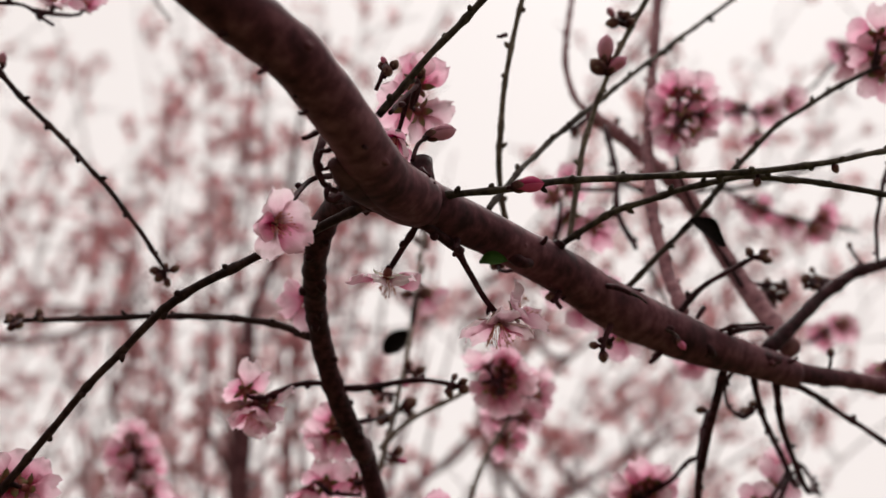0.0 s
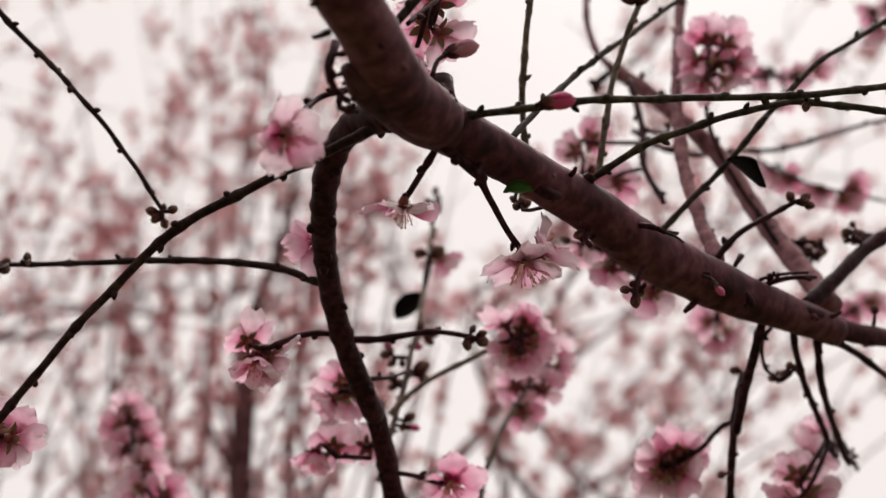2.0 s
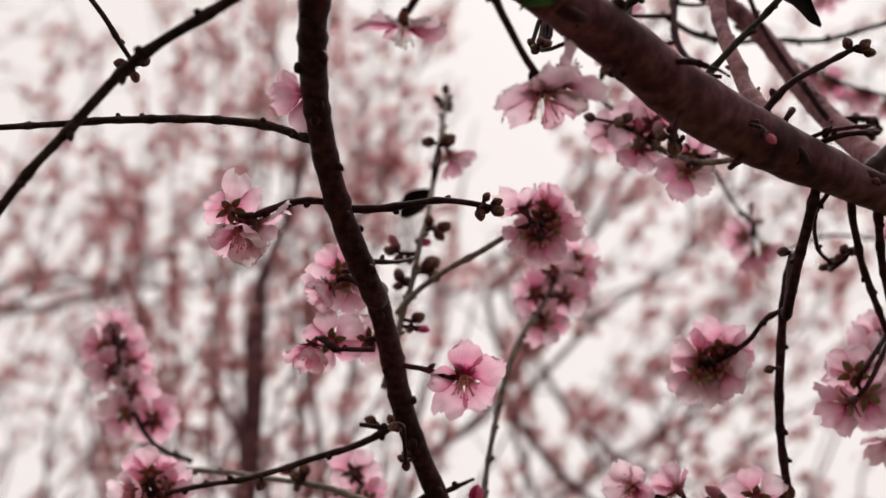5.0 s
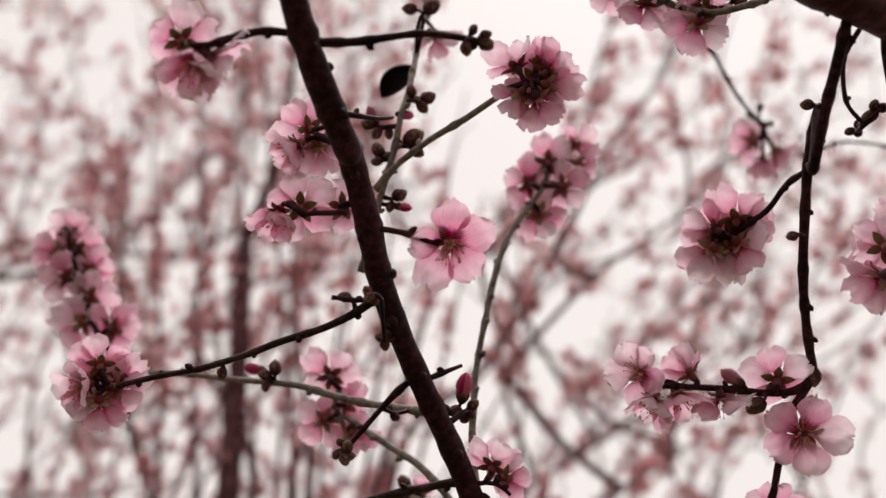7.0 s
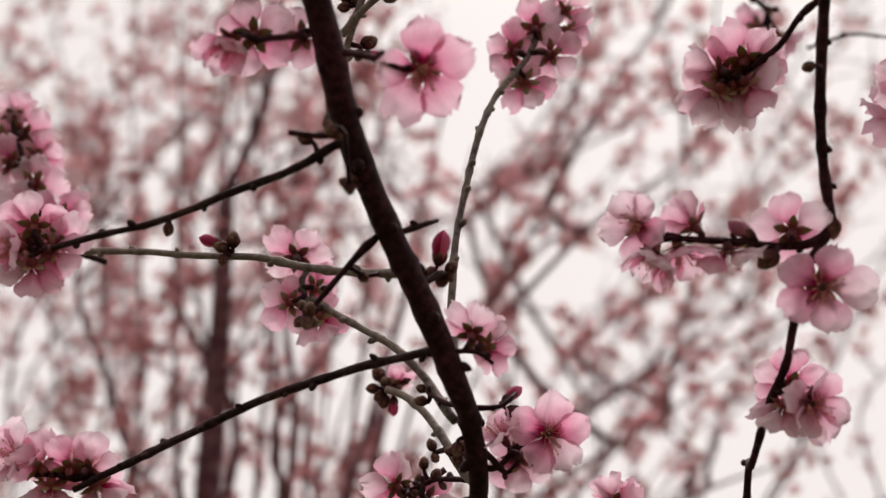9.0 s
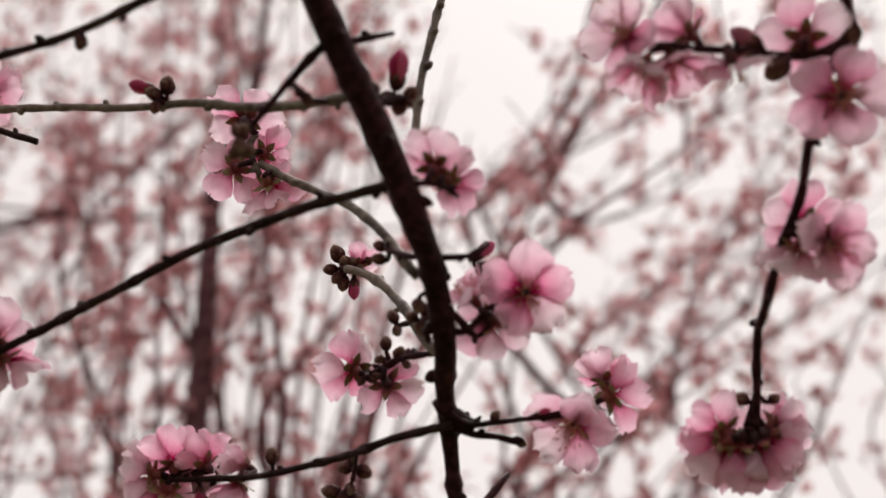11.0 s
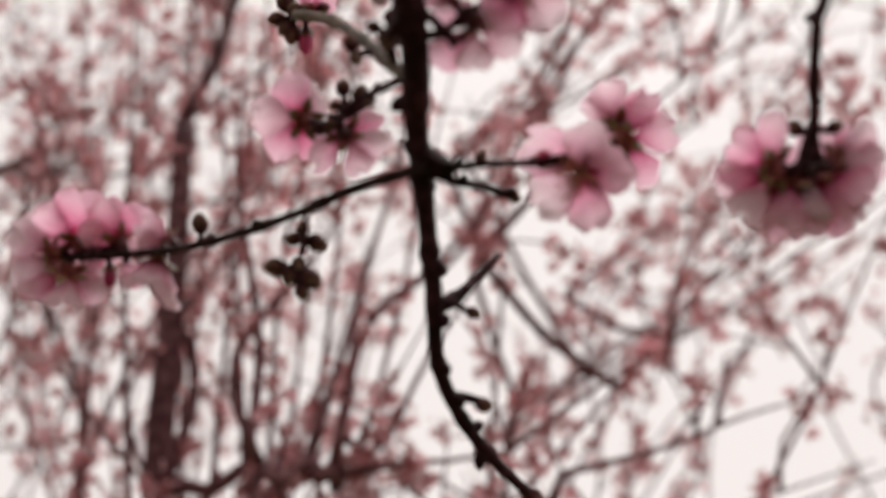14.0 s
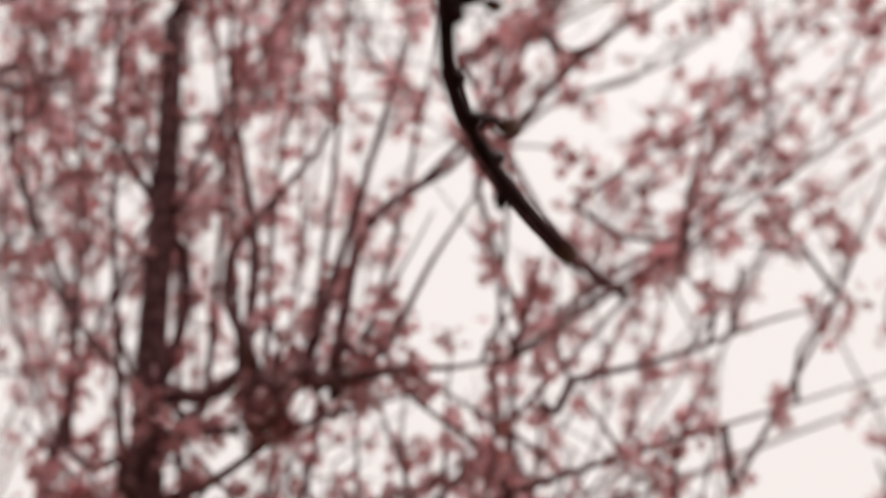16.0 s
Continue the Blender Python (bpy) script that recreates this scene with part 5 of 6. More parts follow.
bud((0.2172, 0.4660, 1.9473), (-0.14, 0.16, -0.98), 6.0)
bud((0.2490, 0.4700, 1.9564), (0.49, 0.17, -0.86), 6.0)
bud((0.0721, 0.4257, 1.9715), (-0.59, -0.23, 0.77), 5.8, pink=True)
bud((0.0711, 0.4276, 1.9712), (-0.67, 0.58, 0.46), 6.1)
bud((0.0737, 0.4223, 1.9662), (0.42, 0.00, -0.91), 6.8)
bud((0.0757, 0.4235, 1.9692), (0.61, -0.68, 0.41), 6.9)
bud((0.0915, 0.4450, 1.9523), (0.96, -0.21, 0.17), 14.0, pink=True)
bud((0.0835, 0.4500, 1.9814), (0.40, -0.58, 0.70), 7.0)
bud((0.1149, 0.5216, 1.9277), (-0.69, -0.72, -0.09), 5.2)
bud((0.1187, 0.5205, 1.9284), (0.89, -0.29, 0.36), 6.8)
bud((0.1173, 0.5270, 1.9329), (0.30, -0.88, 0.37), 6.5)
bud((0.1138, 0.5256, 1.9324), (-0.76, -0.52, 0.39), 5.5)
bud((0.1169, 0.5198, 1.9295), (0.15, -0.02, 0.99), 5.6)
bud((0.1154, 0.5242, 1.9283), (-0.95, 0.25, -0.18), 5.2)
bud((0.1174, 0.5202, 1.9288), (0.22, 0.33, 0.92), 6.0)
bud((0.0694, 0.7183, 2.0103), (0.56, 0.35, -0.75), 6.5)
bud((0.0690, 0.7265, 2.0173), (0.89, -0.08, -0.45), 5.8)
bud((0.0690, 0.7241, 2.0204), (0.37, -0.04, 0.93), 5.9)
bud((0.0665, 0.7228, 2.0246), (0.11, -0.44, 0.89), 7.1)
bud((0.0633, 0.7160, 2.0145), (-0.80, -0.19, 0.56), 6.7)
bud((0.0650, 0.7243, 2.0150), (-0.45, 0.26, -0.86), 6.7)
bud((0.0667, 0.7111, 1.9985), (0.02, -0.99, 0.14), 5.1)
bud((0.0675, 0.7143, 1.9918), (-0.05, -0.22, -0.97), 6.8)
bud((0.0969, 0.6610, 1.7891), (0.14, -0.53, 0.83), 13.0, pink=True)
bud((0.0942, 0.6613, 1.7821), (-0.82, -0.51, -0.26), 6.4)
bud((0.0979, 0.6634, 1.7801), (-0.41, 0.76, -0.51), 6.7)
bud((0.1004, 0.6619, 1.7808), (0.57, 0.71, -0.42), 6.1)
bud((0.1006, 0.6649, 1.7851), (0.70, -0.44, 0.56), 7.6)
bud((0.0550, 0.6510, 1.7599), (0.42, -0.33, -0.84), 6.6)
bud((0.0548, 0.6590, 1.7625), (1.00, 0.01, 0.06), 6.8)
bud((0.0553, 0.6519, 1.7644), (0.30, -0.61, 0.74), 7.1)
bud((0.0523, 0.6554, 1.7669), (-0.18, -0.85, 0.50), 5.8)
bud((0.0503, 0.6635, 1.7639), (-0.61, -0.04, -0.79), 5.9)
bud((0.0720, 0.6546, 1.7773), (0.47, 0.79, -0.38), 5.9)
bud((0.0690, 0.6579, 1.7812), (-0.61, 0.05, 0.79), 5.8)
bud((0.0695, 0.6320, 1.8027), (-0.89, -0.46, -0.07), 8.0)
bud((0.0075, 0.6430, 1.7884), (-0.19, 0.34, -0.92), 6.0)
bud((0.0949, 0.7201, 1.7294), (0.44, -0.56, -0.70), 5.9)
bud((0.0934, 0.7203, 1.7340), (-0.39, -0.11, 0.91), 6.3)
bud((0.1042, 0.6900, 1.7275), (0.05, -0.10, -0.99), 6.4)
bud((0.0901, 0.7010, 1.7510), (-0.94, -0.27, 0.21), 6.4)
bud((0.1055, 0.7117, 1.7292), (0.78, -0.50, -0.37), 6.3)
bud((0.1052, 0.7040, 1.7310), (0.16, -0.05, 0.99), 5.4)
bud((0.1011, 0.7061, 1.7294), (-0.90, 0.20, 0.38), 6.2)
bud((0.1041, 0.7070, 1.7267), (-0.00, 0.17, -0.99), 6.8)
bud((0.0980, 0.7262, 1.7200), (0.76, -0.18, -0.63), 5.1)
bud((0.0949, 0.7302, 1.7248), (0.48, -0.54, 0.69), 7.3)
bud((0.0898, 0.7349, 1.7295), (-0.05, -0.13, 0.99), 6.5)
bud((0.0882, 0.7344, 1.7238), (-0.88, -0.35, -0.31), 4.6)
bud((0.0830, 0.7399, 1.7207), (0.15, -0.56, 0.81), 5.2)
bud((0.0828, 0.7325, 1.7155), (-0.60, 0.40, -0.70), 4.4)
bud((0.0858, 0.7355, 1.7173), (0.87, 0.19, -0.45), 5.4)
bud((0.0869, 0.7351, 1.7182), (0.92, -0.12, 0.36), 4.5)
bud((0.0814, 0.7438, 1.6742), (0.50, 0.41, -0.76), 6.1)
bud((0.0540, 0.7390, 1.6909), (-0.12, -0.49, 0.86), 7.3)
bud((0.1274, 0.7240, 1.7030), (0.48, -0.42, 0.77), 6.2)
bud((0.1358, 0.7350, 1.6973), (0.93, 0.08, -0.37), 6.2)
bud((0.1414, 0.7300, 1.7063), (0.93, -0.19, 0.32), 7.3, pink=True)
bud((0.2047, 0.7220, 1.7104), (-0.90, -0.22, 0.37), 6.2)
bud((0.2143, 0.7220, 1.7107), (0.88, -0.13, 0.45), 6.2)
bud((0.1256, 0.7480, 1.6704), (0.90, 0.11, -0.42), 5.2)
bud((0.1283, 0.7640, 1.6503), (0.99, -0.01, -0.11), 6.2)
bud((0.1419, 0.7860, 1.6303), (0.63, 0.32, -0.71), 7.2)
bud((0.1406, 0.7860, 1.6314), (0.84, 0.25, -0.49), 6.2)
bud((0.2154, 0.6250, 1.8432), (-0.95, -0.07, -0.29), 6.0)
bud((0.2198, 0.6100, 1.8889), (-1.00, -0.05, -0.06), 6.5)
bud((0.2444, 0.6413, 1.8949), (-0.81, 0.56, -0.18), 5.5)
bud((0.2476, 0.6420, 1.8949), (0.30, 0.93, -0.22), 6.8)
bud((0.2465, 0.6377, 1.8962), (0.32, -0.10, 0.94), 6.3)
bud((0.0537, 0.6270, 1.8145), (-0.94, -0.26, 0.22), 7.3)
bud((0.0677, 0.6273, 1.7995), (-0.84, -0.42, 0.35), 5.1)
bud((0.0701, 0.6226, 1.7958), (0.03, 0.80, -0.60), 5.8)
bud((0.0902, 0.7000, 1.7462), (-0.98, -0.13, 0.16), 6.4)
bud((0.2679, 0.6371, 1.9657), (-0.02, -0.73, 0.69), 6.4)
bud((0.2627, 0.6397, 1.9678), (0.13, -0.52, 0.84), 7.4)
bud((0.2634, 0.6419, 1.9583), (-0.42, 0.91, -0.06), 5.8)
bud((0.2703, 0.6383, 1.9605), (0.96, -0.25, -0.16), 6.9)
bud((0.2699, 0.6387, 1.9597), (0.86, 0.46, 0.20), 6.2)
bud((0.2760, 0.6110, 1.9616), (-0.98, -0.02, 0.19), 6.6)
bud((0.2771, 0.6060, 1.9551), (0.28, -0.17, -0.94), 6.6)
bud((0.2814, 0.6117, 1.9607), (0.97, 0.22, -0.13), 7.1)
bud((0.2796, 0.6137, 1.9668), (-0.44, -0.78, 0.45), 4.7)
bud((0.0666, 0.6110, 1.8085), (0.62, 0.76, -0.18), 5.2)
bud((0.0638, 0.6130, 1.8121), (-0.43, -0.50, 0.75), 6.0)
bud((0.0655, 0.6065, 1.8080), (-0.58, -0.46, -0.67), 5.7)
bud((0.2480, 0.6224, 1.8961), (0.12, -0.80, 0.58), 5.9)
bud((0.2471, 0.6253, 1.8931), (-0.97, 0.08, -0.22), 7.1)
bud((0.2512, 0.6226, 1.8953), (0.54, 0.63, 0.55), 6.4)
bud((0.2540, 0.8228, 2.0043), (0.16, -0.32, 0.93), 6.7)
bud((0.2476, 0.8202, 1.9979), (-0.95, 0.11, 0.28), 6.8)
bud((0.2546, 0.8194, 1.9909), (0.50, 0.40, -0.77), 7.1)
bud((0.2597, 0.8245, 1.9949), (0.99, 0.07, 0.09), 6.2)
bud((0.1397, 0.5030, 1.9085), (-0.95, -0.06, -0.30), 6.5)
bud((0.1590, 0.5200, 1.8933), (-0.98, -0.14, -0.11), 6.0)
bud((0.1629, 0.5200, 1.8888), (0.15, 0.28, -0.95), 6.5)
bud((0.1961, 0.5270, 1.8983), (0.65, -0.09, -0.75), 7.0, pink=True)
bud((0.2327, 0.5490, 1.9499), (-0.52, -0.43, 0.74), 6.5)
bud((0.2390, 0.5490, 1.9499), (0.77, -0.28, 0.57), 6.5)
bud((0.2404, 0.5490, 1.9463), (1.00, -0.02, -0.06), 6.5)
bud((0.2736, 0.6070, 1.9581), (-0.73, -0.38, 0.57), 7.0)
bud((0.2802, 0.6070, 1.9587), (0.62, -0.34, 0.70), 7.0)
bud((0.2638, 0.6500, 1.9668), (-0.24, -0.46, 0.86), 8.0)
bud((0.2716, 0.6500, 1.9640), (0.62, -0.34, 0.70), 9.0)
bud((0.2671, 0.6500, 1.9601), (-0.78, -0.37, 0.51), 8.0)
bud((0.0990, 0.5610, 1.8869), (0.52, -0.37, 0.77), 6.0)
bud((0.1031, 0.5610, 1.8851), (0.94, -0.16, 0.29), 6.0)
bud((0.0970, 0.5610, 1.8798), (0.25, 0.28, -0.93), 6.0)
bud((0.1033, 0.5610, 1.8814), (0.91, 0.10, -0.39), 7.2)
bud((-0.0343, 0.5280, 1.9178), (-0.61, 0.17, -0.77), 6.0)
bud((-0.0280, 0.5280, 1.9219), (0.91, -0.19, 0.37), 6.0)
bud((-0.0304, 0.5280, 1.9155), (0.34, 0.28, -0.90), 6.5)
bud((-0.0365, 0.5280, 1.9207), (-0.98, -0.20, 0.08), 7.2)
bud((0.1822, 0.6592, 2.0696), (-0.70, 0.40, -0.60), 7.3)
bud((0.1840, 0.6631, 2.0760), (0.23, -0.59, 0.77), 6.1)
bud((0.1810, 0.6601, 2.0708), (-0.72, -0.47, -0.51), 5.9)
bud((0.2114, 0.6544, 2.0364), (0.88, 0.47, -0.05), 6.8)
bud((0.2111, 0.6610, 2.0463), (0.47, -0.54, 0.70), 6.6)
bud((0.2086, 0.6607, 2.0459), (-0.39, -0.50, 0.77), 6.4)
bud((0.2174, 0.6568, 2.0299), (-0.02, -0.34, 0.94), 6.6)
bud((0.2176, 0.6663, 2.0331), (-0.74, 0.29, 0.61), 6.1)
bud((0.2184, 0.6584, 2.0263), (0.11, 0.67, -0.73), 6.7)
bud((0.1954, 0.6644, 2.0649), (0.13, -0.46, 0.88), 7.3)
bud((0.1978, 0.6738, 2.0636), (0.44, 0.89, 0.14), 6.5)
bud((0.1557, 0.6646, 2.0708), (-0.44, -0.10, 0.89), 6.8)
bud((0.1579, 0.6636, 2.0654), (0.74, 0.08, -0.67), 6.8)
bud((0.1596, 0.6623, 2.0670), (0.99, 0.11, 0.11), 6.5)
bud((0.2007, 0.6374, 2.0307), (0.63, -0.17, 0.76), 6.6)
bud((0.1946, 0.6379, 2.0300), (-0.65, -0.27, 0.71), 7.0)

leaf("dead_leaf", (0.0592, 0.6840, 1.9373), (0.70, -0.35, 0.66), 20.5)
leaf("dead_leaf", (0.2095, 0.5270, 1.9500), (0.84, 0.04, -0.54), 19.5)
leaf("green_leaf", (0.1151, 0.4700, 1.9110), (0.85, -0.52, -0.04), 12.5)

# ---- the blossoming trees behind ----
def far_tree(foot, height, limbs, seed, label):
    """A tree of upright shoots thick with blossom: trunk, limbs, shoots, and the blossoms as one mesh."""
    r = random.Random(seed)
    root = tagged(new("peach_tree"), label, "tree", "trees behind")
    root.location = foot
    here = Vector(foot)
    bm = bmesh.new()
    uv = bm.loops.layers.uv.new("along")
    top = Vector((r.uniform(-0.06, 0.06), r.uniform(-0.05, 0.05), height))
    tube(bm, spline([(0, 0, -0.03), (0.02, 0.01, height * 0.4), tuple(top * 0.75), tuple(top)], 0.06), lambda u, s: 0.05 - 0.028 * s, 9, uv)
    part("trunk", bm, bark_far, root)
    flowers = bmesh.new()
    wood = [top]
    for start, end, rad, shoots, spread, lean, reach, bushy in limbs:
        a, b = Vector(start) - here, Vector(end) - here
        near = min(wood, key=lambda w: (w - a).length + 0.6 * max(0, w.z - a.z))
        if (a - near).length > 0.02:
            bm = bmesh.new()
            uv = bm.loops.layers.uv.new("along")
            tube(bm, spline([tuple(near), tuple(near.lerp(a, 0.5) + Vector((0, 0, -0.02))), tuple(a)], 0.04), lambda u, s: rad * 1.15, 7, uv)
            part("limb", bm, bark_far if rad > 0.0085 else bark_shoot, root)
        bm = bmesh.new()
        uv = bm.loops.layers.uv.new("along")
        bend = Vector((r.uniform(-0.05, 0.05), r.uniform(-0.05, 0.05), r.uniform(-0.03, 0.03)))
        bend *= 0.3 if rad > 0.01 or rad < 0.005 else 1
        line = spline([tuple(a), tuple(a.lerp(b, 0.33) + bend), tuple(a.lerp(b, 0.67) - bend * 0.6), tuple(b)], 0.03)
        tube(bm, line, lambda u, s: rad * (1 - (0.75 if rad < 0.01 else 0.35) * s), 7, uv)
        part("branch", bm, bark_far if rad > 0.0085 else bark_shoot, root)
        wood += line
        dress(flowers, line, r, 0.5 if rad > 0.01 else 0.9 if rad > 0.005 else 1.25, bushy)
        for i in range(shoots):
            q = line[int(len(line) * r.uniform(0.02, 0.98)) % len(line)]
            way = Vector((lean + r.gauss(0, spread), r.gauss(0, 0.25), 1)).normalized()
            size = reach * r.uniform(0.55 if reach > 1 else 0.35, 1.0)
            end2 = q + way * size + Vector((r.gauss(0, 0.04), r.gauss(0, 0.04), 0))
            sway = Vector((r.gauss(0, 0.07), r.gauss(0, 0.06), 0)) * size
            bm = bmesh.new()
            uv = bm.loops.layers.uv.new("along")
            twig = spline([tuple(q), tuple(q.lerp(end2, 0.3) + sway), tuple(q.lerp(end2, 0.65) - sway), tuple(end2)], 0.03)
            w = r.uniform(0.0016, 0.0042)
            tube(bm, twig, lambda u, s: w * (1 - 0.6 * s), 5, uv)
            # tall shoots are bare in their lower part
            bare = int(len(twig) * (0.12 if reach > 1 else 0.0))
            for k in range(int(size * (9 if bushy else 3.5))):
                # flowering side twigs, every way
                o = twig[max(bare, min(len(twig) - 1, int(len(twig) * r.triangular(0.15, 1.05, 0.8))))]
                e = o + Vector((r.gauss(0, 0.8), r.gauss(0, 0.6), r.uniform(-0.2, 1))).normalized() * r.uniform(0.04, 0.17)
                side = spline([tuple(o), tuple(o.lerp(e, 0.5) + Vector((r.gauss(0, 0.012), 0, 0.01))), tuple(e)], 0.022)
                tube(bm, side, lambda u, q: 0.0018 * (1 - 0.5 * q), 4, uv)
                for q in side[1:]:
                    if r.random() < 0.42 * SIDE:
                        clump(flowers, q, r, r.randint(4, 7), 0.008)
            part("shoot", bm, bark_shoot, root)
            dress(flowers, twig[bare:], r, 1.0, bushy)
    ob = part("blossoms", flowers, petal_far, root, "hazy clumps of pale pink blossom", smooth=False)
    ob["kind"] = "stuff"
    return root


def dress(bm, line, r, amount, bushy):
    """Blossoms set close along a shoot like beads, with bare stretches between."""
    full = r.random() * 60
    for i, p in enumerate(line):
        thick = 0.5 + 0.9 * noise.noise(Vector((i * 0.13, full, 0)))
        if r.random() < (0.75 if bushy else 0.85) * amount * DENSITY * (0.3 + thick) * (1 - 0.45 * bushy * i / len(line)):
            clump(bm, p, r, r.randint(5, 8), 0.0095 if bushy else 0.0085)


def clump(bm, p, r, count, spread):
    """A few small five-petalled blossoms round a node."""
    for i in range(count):
        at = p + Vector((r.gauss(0, spread), r.gauss(0, spread), r.gauss(0, spread * 1.3)))
        q = Vector((r.gauss(0, 1), r.gauss(0, 1), r.gauss(0, 0.8))).normalized().to_track_quat("Z", "Y").to_matrix()
        k, turn = r.uniform(0.0073, 0.0123), r.random() * 6.28
        c = bm.verts.new(at)
        for j in range(5):
            a = turn + j * 1.2566
            bm.faces.new((c, *[bm.verts.new(at + q @ Vector((math.cos(a + d) * k * m, math.sin(a + d) * k * m, k * h))) for d, m, h in ((-0.5, 0.75, 0.25), (0, 1.05, 0.4), (0.5, 0.75, 0.25))]))


DENSITY = 0.41
SIDE = 0.61
far_tree((-0.119, 1.620, 0), 1.40, [
    ((-0.2150, 1.6200, 1.6300), (-0.2620, 1.6500, 2.2300), 0.0180, 2, 0.10, 0.00, 0.60, False),
    ((-0.2620, 1.6500, 2.2300), (-0.1900, 1.6600, 2.7500), 0.0090, 3, 0.25, 0.00, 0.50, True),
    ((-0.2450, 1.6300, 1.7000), (-0.2950, 1.6500, 2.3000), 0.0080, 2, 0.15, 0.00, 0.60, True),
    ((-0.1353, 1.6200, 1.8032), (-0.1956, 1.6600, 2.3034), 0.007, 0, 0.12, 0.03, 0.50, False),
    ((-0.1152, 1.6000, 1.7986), (-0.0820, 1.6300, 2.2041), 0.006, 0, 0.15, 0.15, 0.50, False),
    ((-0.0654, 1.6000, 1.8108), (0.0133, 1.6600, 2.2103), 0.006, 0, 0.15, 0.25, 0.50, False),
    ((-0.0396, 1.6000, 1.8026), (0.1221, 1.7000, 2.2300), 0.007, 2, 0.20, 0.40, 0.50, False),
    ((-0.3072, 1.6400, 1.5570), (0.1681, 1.7000, 1.5763), 0.009, 3, 0.10, 0.03, 1.00, False),
    ((-0.3462, 1.7300, 1.7388), (-0.4773, 1.7500, 2.6779), 0.004, 0, 0.10, 0.00, 0.30, False),
    ((-0.2430, 1.6100, 1.7090), (-0.3739, 1.6300, 2.6000), 0.004, 0, 0.10, 0.00, 0.30, False),
    ((-0.2556, 1.7200, 1.7510), (-0.3770, 1.7200, 2.5711), 0.004, 0, 0.10, 0.00, 0.30, False),
    ((-0.1874, 1.6900, 1.7828), (-0.2411, 1.6600, 2.5891), 0.004, 0, 0.10, 0.00, 0.30, False),
    ((-0.1520, 1.6800, 1.8177), (-0.2118, 1.7000, 2.6644), 0.004, 0, 0.10, 0.00, 0.30, False),
    ((-0.1247, 1.6800, 1.8182), (-0.0995, 1.6400, 2.4969), 0.004, 0, 0.10, 0.00, 0.30, False),
    ((-0.0761, 1.6600, 1.8200), (-0.0522, 1.6800, 2.5131), 0.004, 0, 0.10, 0.00, 0.30, False),
    ((-0.0554, 1.7000, 1.8242), (0.0137, 1.7600, 2.4338), 0.004, 0, 0.10, 0.00, 0.30, False),
    ((-0.0295, 1.7300, 1.8448), (0.0666, 1.7000, 2.3393), 0.004, 0, 0.10, 0.00, 0.30, False),
    ((0.0086, 1.6600, 1.8456), (0.1338, 1.6600, 2.1024), 0.004, 0, 0.10, 0.00, 0.30, False),
    ((-0.0630, 1.6100, 1.5677), (-0.0597, 1.6200, 1.8044), 0.004, 0, 0.10, 0.00, 0.30, False),
    ((-0.0076, 1.6700, 1.5708), (-0.0273, 1.6600, 1.7968), 0.004, 0, 0.10, 0.00, 0.30, False),
    ((0.0272, 1.6500, 1.5712), (0.0229, 1.7400, 1.8481), 0.004, 0, 0.10, 0.00, 0.30, False),
    ((0.0637, 1.6700, 1.5727), (0.0715, 1.7000, 1.8637), 0.004, 0, 0.10, 0.00, 0.30, False),
    ((0.1081, 1.6300, 1.5728), (0.1159, 1.6200, 1.7899), 0.004, 0, 0.10, 0.00, 0.30, False),
    ((0.1504, 1.6500, 1.5745), (0.1669, 1.6400, 1.8245), 0.004, 0, 0.10, 0.00, 0.30, False),
    ((-0.2636, 1.6700, 1.5641), (-0.3279, 1.7600, 1.7570), 0.004, 0, 0.10, 0.00, 0.30, False),
    ((-0.3165, 1.6900, 1.5632), (-0.3351, 1.6500, 1.7482), 0.004, 0, 0.10, 0.00, 0.30, False),
    ((-0.2380, 1.6200, 1.6671), (-0.0150, 1.6400, 1.7750), 0.007, 10, 0.90, 0.10, 0.13, False),
    ((-0.2298, 1.6000, 1.6968), (-0.0808, 1.6200, 1.7810), 0.006, 8, 0.90, 0.10, 0.10, False),
    ((-0.2700, 1.6600, 1.6000), (0.0200, 1.6800, 1.6600), 0.006, 14, 0.90, 0.10, 0.14, True),
    ((-0.3300, 1.6400, 1.5500), (-0.0200, 1.7000, 1.6100), 0.006, 14, 0.90, 0.00, 0.16, True),
    ((-0.0364, 1.6200, 1.7961), (0.1382, 1.6400, 1.8288), 0.006, 4, 0.40, 0.20, 0.30, False),
    ((0.1382, 1.6400, 1.8288), (0.4524, 1.7000, 2.0600), 0.0038, 2, 0.50, 0.50, 0.25, False),
    ((0.1955, 1.6400, 1.8050), (0.5200, 1.7500, 1.9300), 0.0042, 5, 0.50, 0.30, 0.25, False),
], 3, "bare-limbed peach tree hazed with pale blossom")
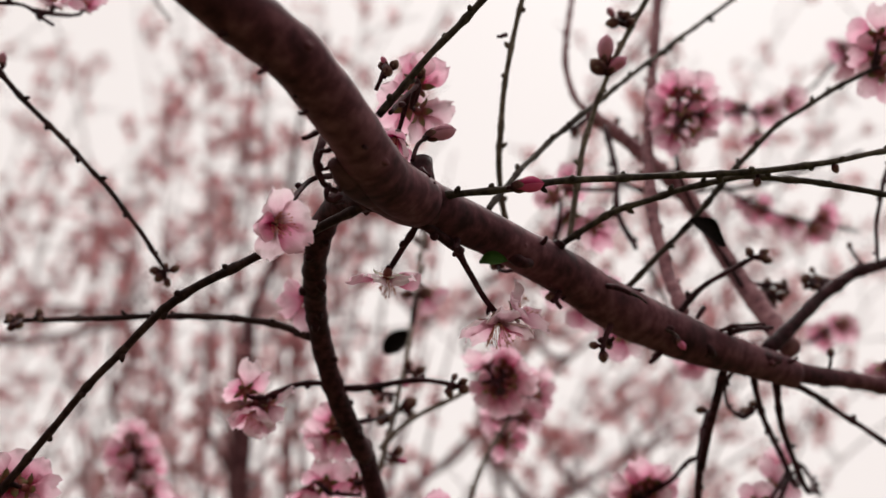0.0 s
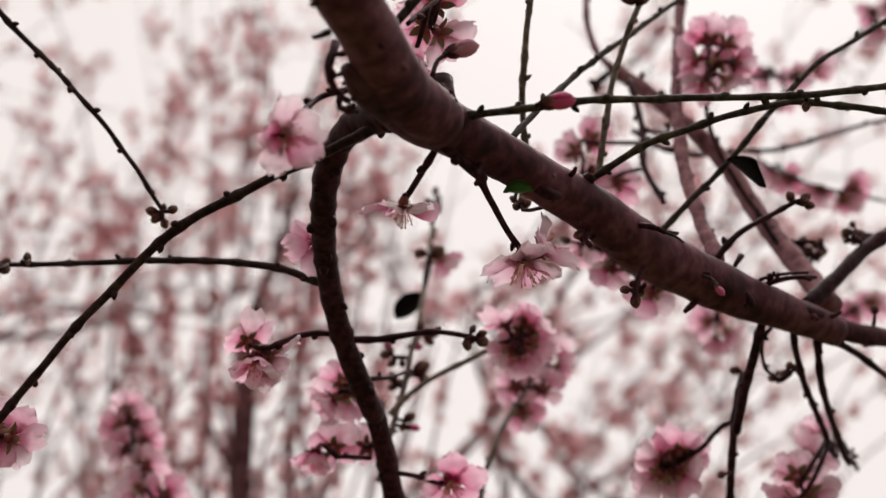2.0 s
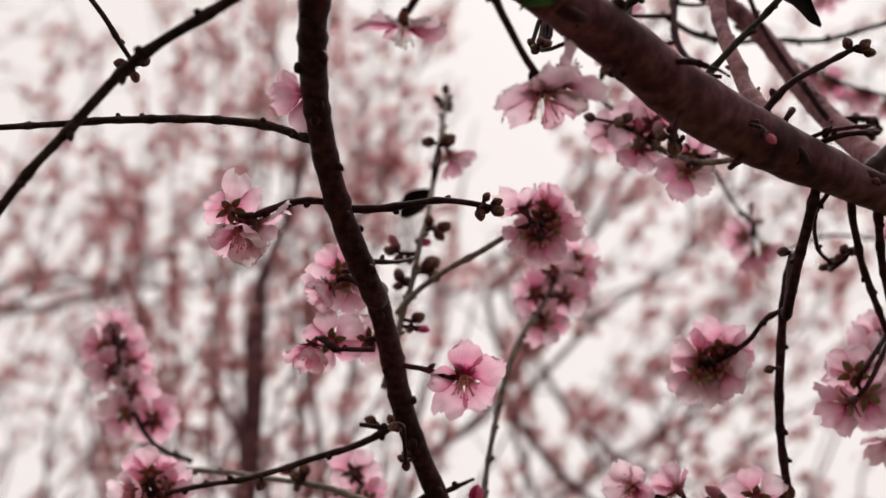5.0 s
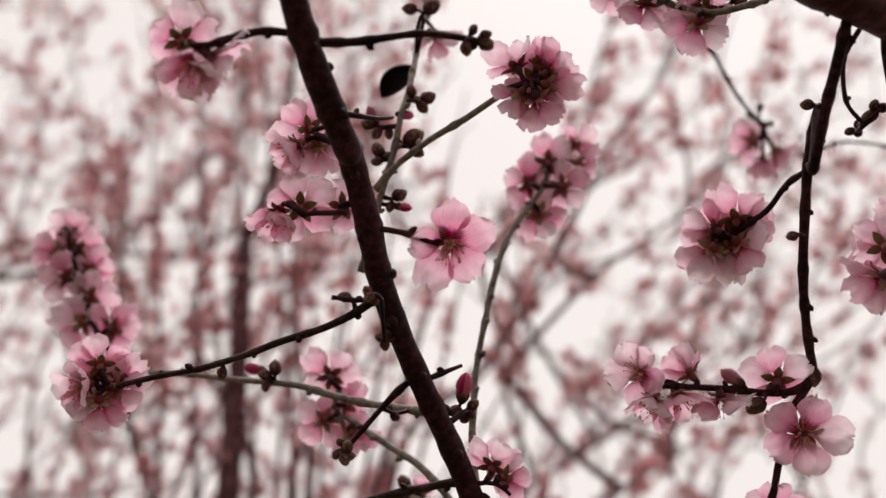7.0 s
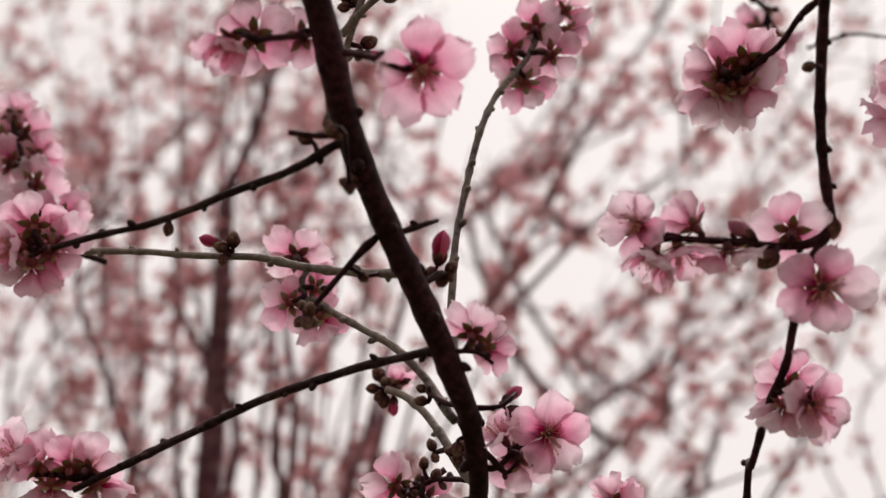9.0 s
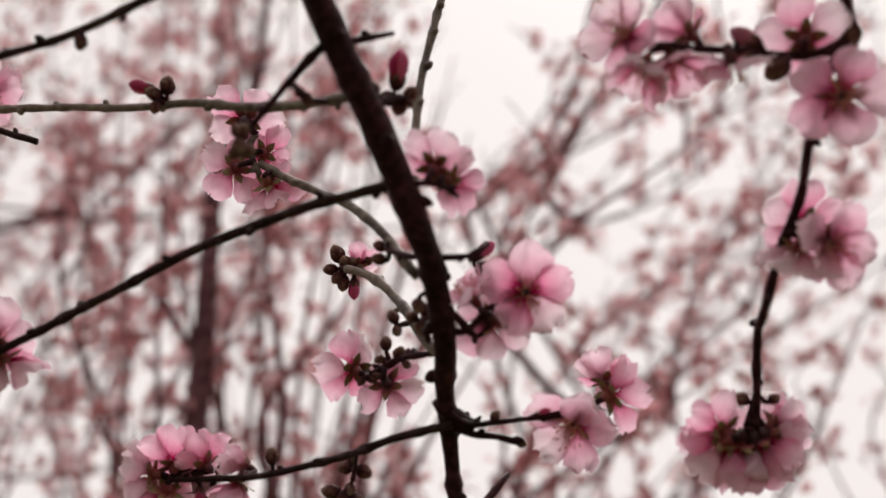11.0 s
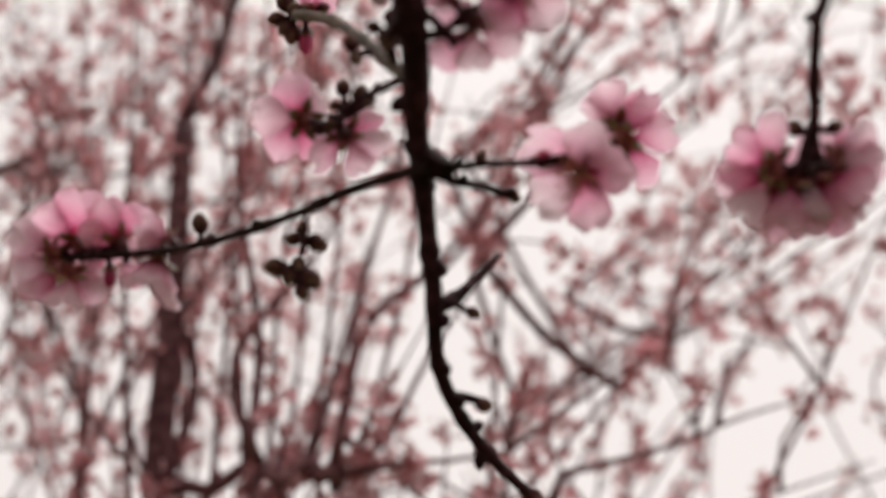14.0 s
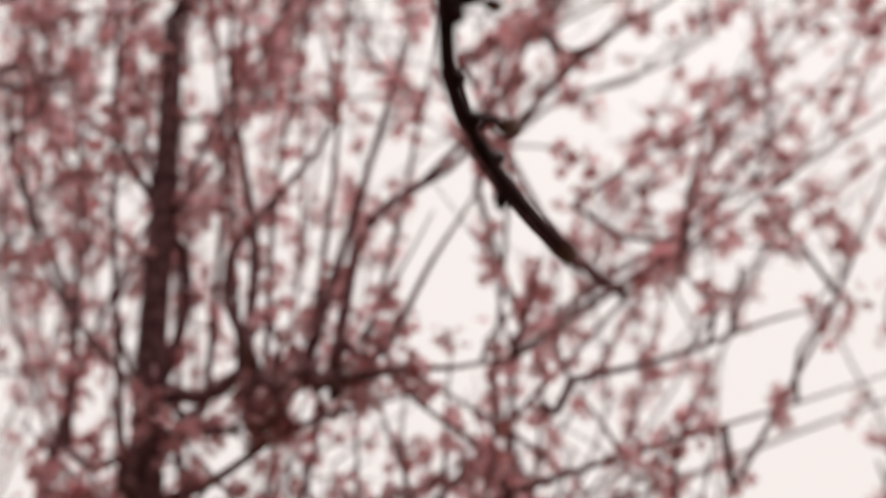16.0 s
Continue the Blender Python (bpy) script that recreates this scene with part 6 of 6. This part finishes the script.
far_tree((-0.395, 1.800, 0), 1.38, [
    ((-0.3884, 1.7800, 1.6467), (-0.5400, 1.8500, 2.4000), 0.0080, 4, 0.14, 0.00, 0.70, True),
    ((-0.5513, 1.8000, 1.5659), (-0.2499, 1.8500, 1.5816), 0.007, 1, 0.10, 0.00, 1.40, True),
    ((-0.6959, 2.0000, 1.5617), (-0.0694, 2.0500, 1.5936), 0.007, 3, 0.16, 0.00, 1.70, True),
    ((-1.3158, 2.3500, 1.5549), (-0.0245, 2.4000, 1.6077), 0.007, 10, 0.20, 0.00, 2.10, True),
    ((-0.8869, 2.0000, 2.2801), (-0.3717, 2.0500, 2.4065), 0.005, 6, 0.35, 0.00, 0.50, True),
    ((-0.8500, 2.0000, 2.2500), (-0.3500, 2.1000, 2.4500), 0.005, 4, 0.50, 0.10, 0.45, True),
    ((-1.0840, 2.2000, 1.8873), (-0.4416, 2.2500, 1.9966), 0.006, 5, 0.35, 0.10, 0.50, True),
], 5, "old peach tree with crowded upright shoots")
far_tree((0.285, 1.800, 0), 1.38, [
    ((0.0785, 1.7000, 1.5846), (0.6844, 1.9000, 1.6200), 0.0045, 5, 0.45, 0.20, 0.35, True),
    ((0.1335, 1.7000, 1.7000), (0.5730, 1.8000, 1.8600), 0.004, 4, 0.80, 0.30, 0.25, False),
    ((0.0528, 1.7000, 1.6833), (0.6896, 1.8500, 2.4246), 0.0034, 1, 0.40, 0.40, 0.30, False),
    ((0.3844, 1.8000, 1.7274), (0.7744, 1.9500, 2.3956), 0.0036, 1, 0.50, 0.20, 0.35, True),
    ((0.1020, 1.6900, 2.0704), (0.4618, 1.7200, 2.4502), 0.005, 3, 0.35, 0.50, 0.30, False),
    ((0.1704, 1.7000, 2.2465), (0.4048, 1.7500, 2.7274), 0.005, 3, 0.35, 0.50, 0.30, False),
    ((0.2140, 1.8500, 2.0850), (0.4940, 1.9500, 2.3310), 0.0034, 1, 0.60, 0.45, 0.18, True),
], 8, "spreading peach tree in sparse pale blossom")
far_tree((-0.040, 2.400, 0), 1.40, [
    ((-0.1196, 2.3000, 1.6015), (0.2693, 2.3500, 1.6302), 0.007, 3, 0.20, 0.15, 1.60, True),
    ((0.2690, 2.3500, 1.6135), (0.9854, 2.5000, 1.7094), 0.006, 2, 0.40, 0.30, 0.90, True),
    ((-1.9000, 2.6000, 1.5704), (-0.1000, 2.7000, 1.6417), 0.007, 16, 0.24, 0.02, 2.40, True),
    ((-0.0041, 2.5000, 1.6119), (0.5395, 2.6000, 1.7061), 0.006, 6, 0.27, 0.20, 2.20, True),
    ((0.1392, 2.1500, 1.9892), (0.6529, 2.2500, 2.3667), 0.005, 5, 0.40, 0.60, 0.35, True),
    ((0.0836, 2.0500, 2.1996), (0.5163, 2.1500, 2.5868), 0.005, 5, 0.40, 0.55, 0.35, True),
    ((0.0514, 1.9500, 2.3258), (0.4088, 2.0000, 2.9994), 0.005, 5, 0.30, 0.50, 0.40, True),
], 11, "tall peach tree in thin blossom further off")
far_tree((-0.800, 2.250, 0), 1.40, [
    ((-1.5500, 2.1500, 1.5500), (-0.3000, 2.2000, 1.6000), 0.009, 6, 0.16, 0.00, 1.80, True),
    ((-1.6000, 2.5000, 1.5500), (-0.3500, 2.6000, 1.6000), 0.009, 8, 0.18, 0.00, 2.20, True),
    ((-0.3000, 1.9000, 1.4300), (0.3500, 1.9500, 1.4500), 0.007, 14, 0.14, 0.03, 0.45, True),
    ((-0.3800, 2.0500, 2.3000), (0.0600, 2.1000, 2.4000), 0.005, 8, 0.30, 0.05, 0.60, True),
], 17, "dense old peach tree of straight upright shoots")
far_tree((0.600, 2.300, 0), 1.40, [
    ((0.0000, 2.2000, 1.6500), (0.9000, 2.3000, 2.0000), 0.006, 2, 0.25, 0.55, 1.20, True),
    ((0.1000, 2.4000, 2.0000), (0.9000, 2.5000, 2.5000), 0.006, 6, 0.30, 0.60, 0.90, True),
    ((0.0500, 2.1000, 2.4500), (0.5000, 2.2000, 2.7000), 0.005, 6, 0.35, 0.40, 0.50, True),
], 23, "wide peach tree with slanting blossom-hung shoots")
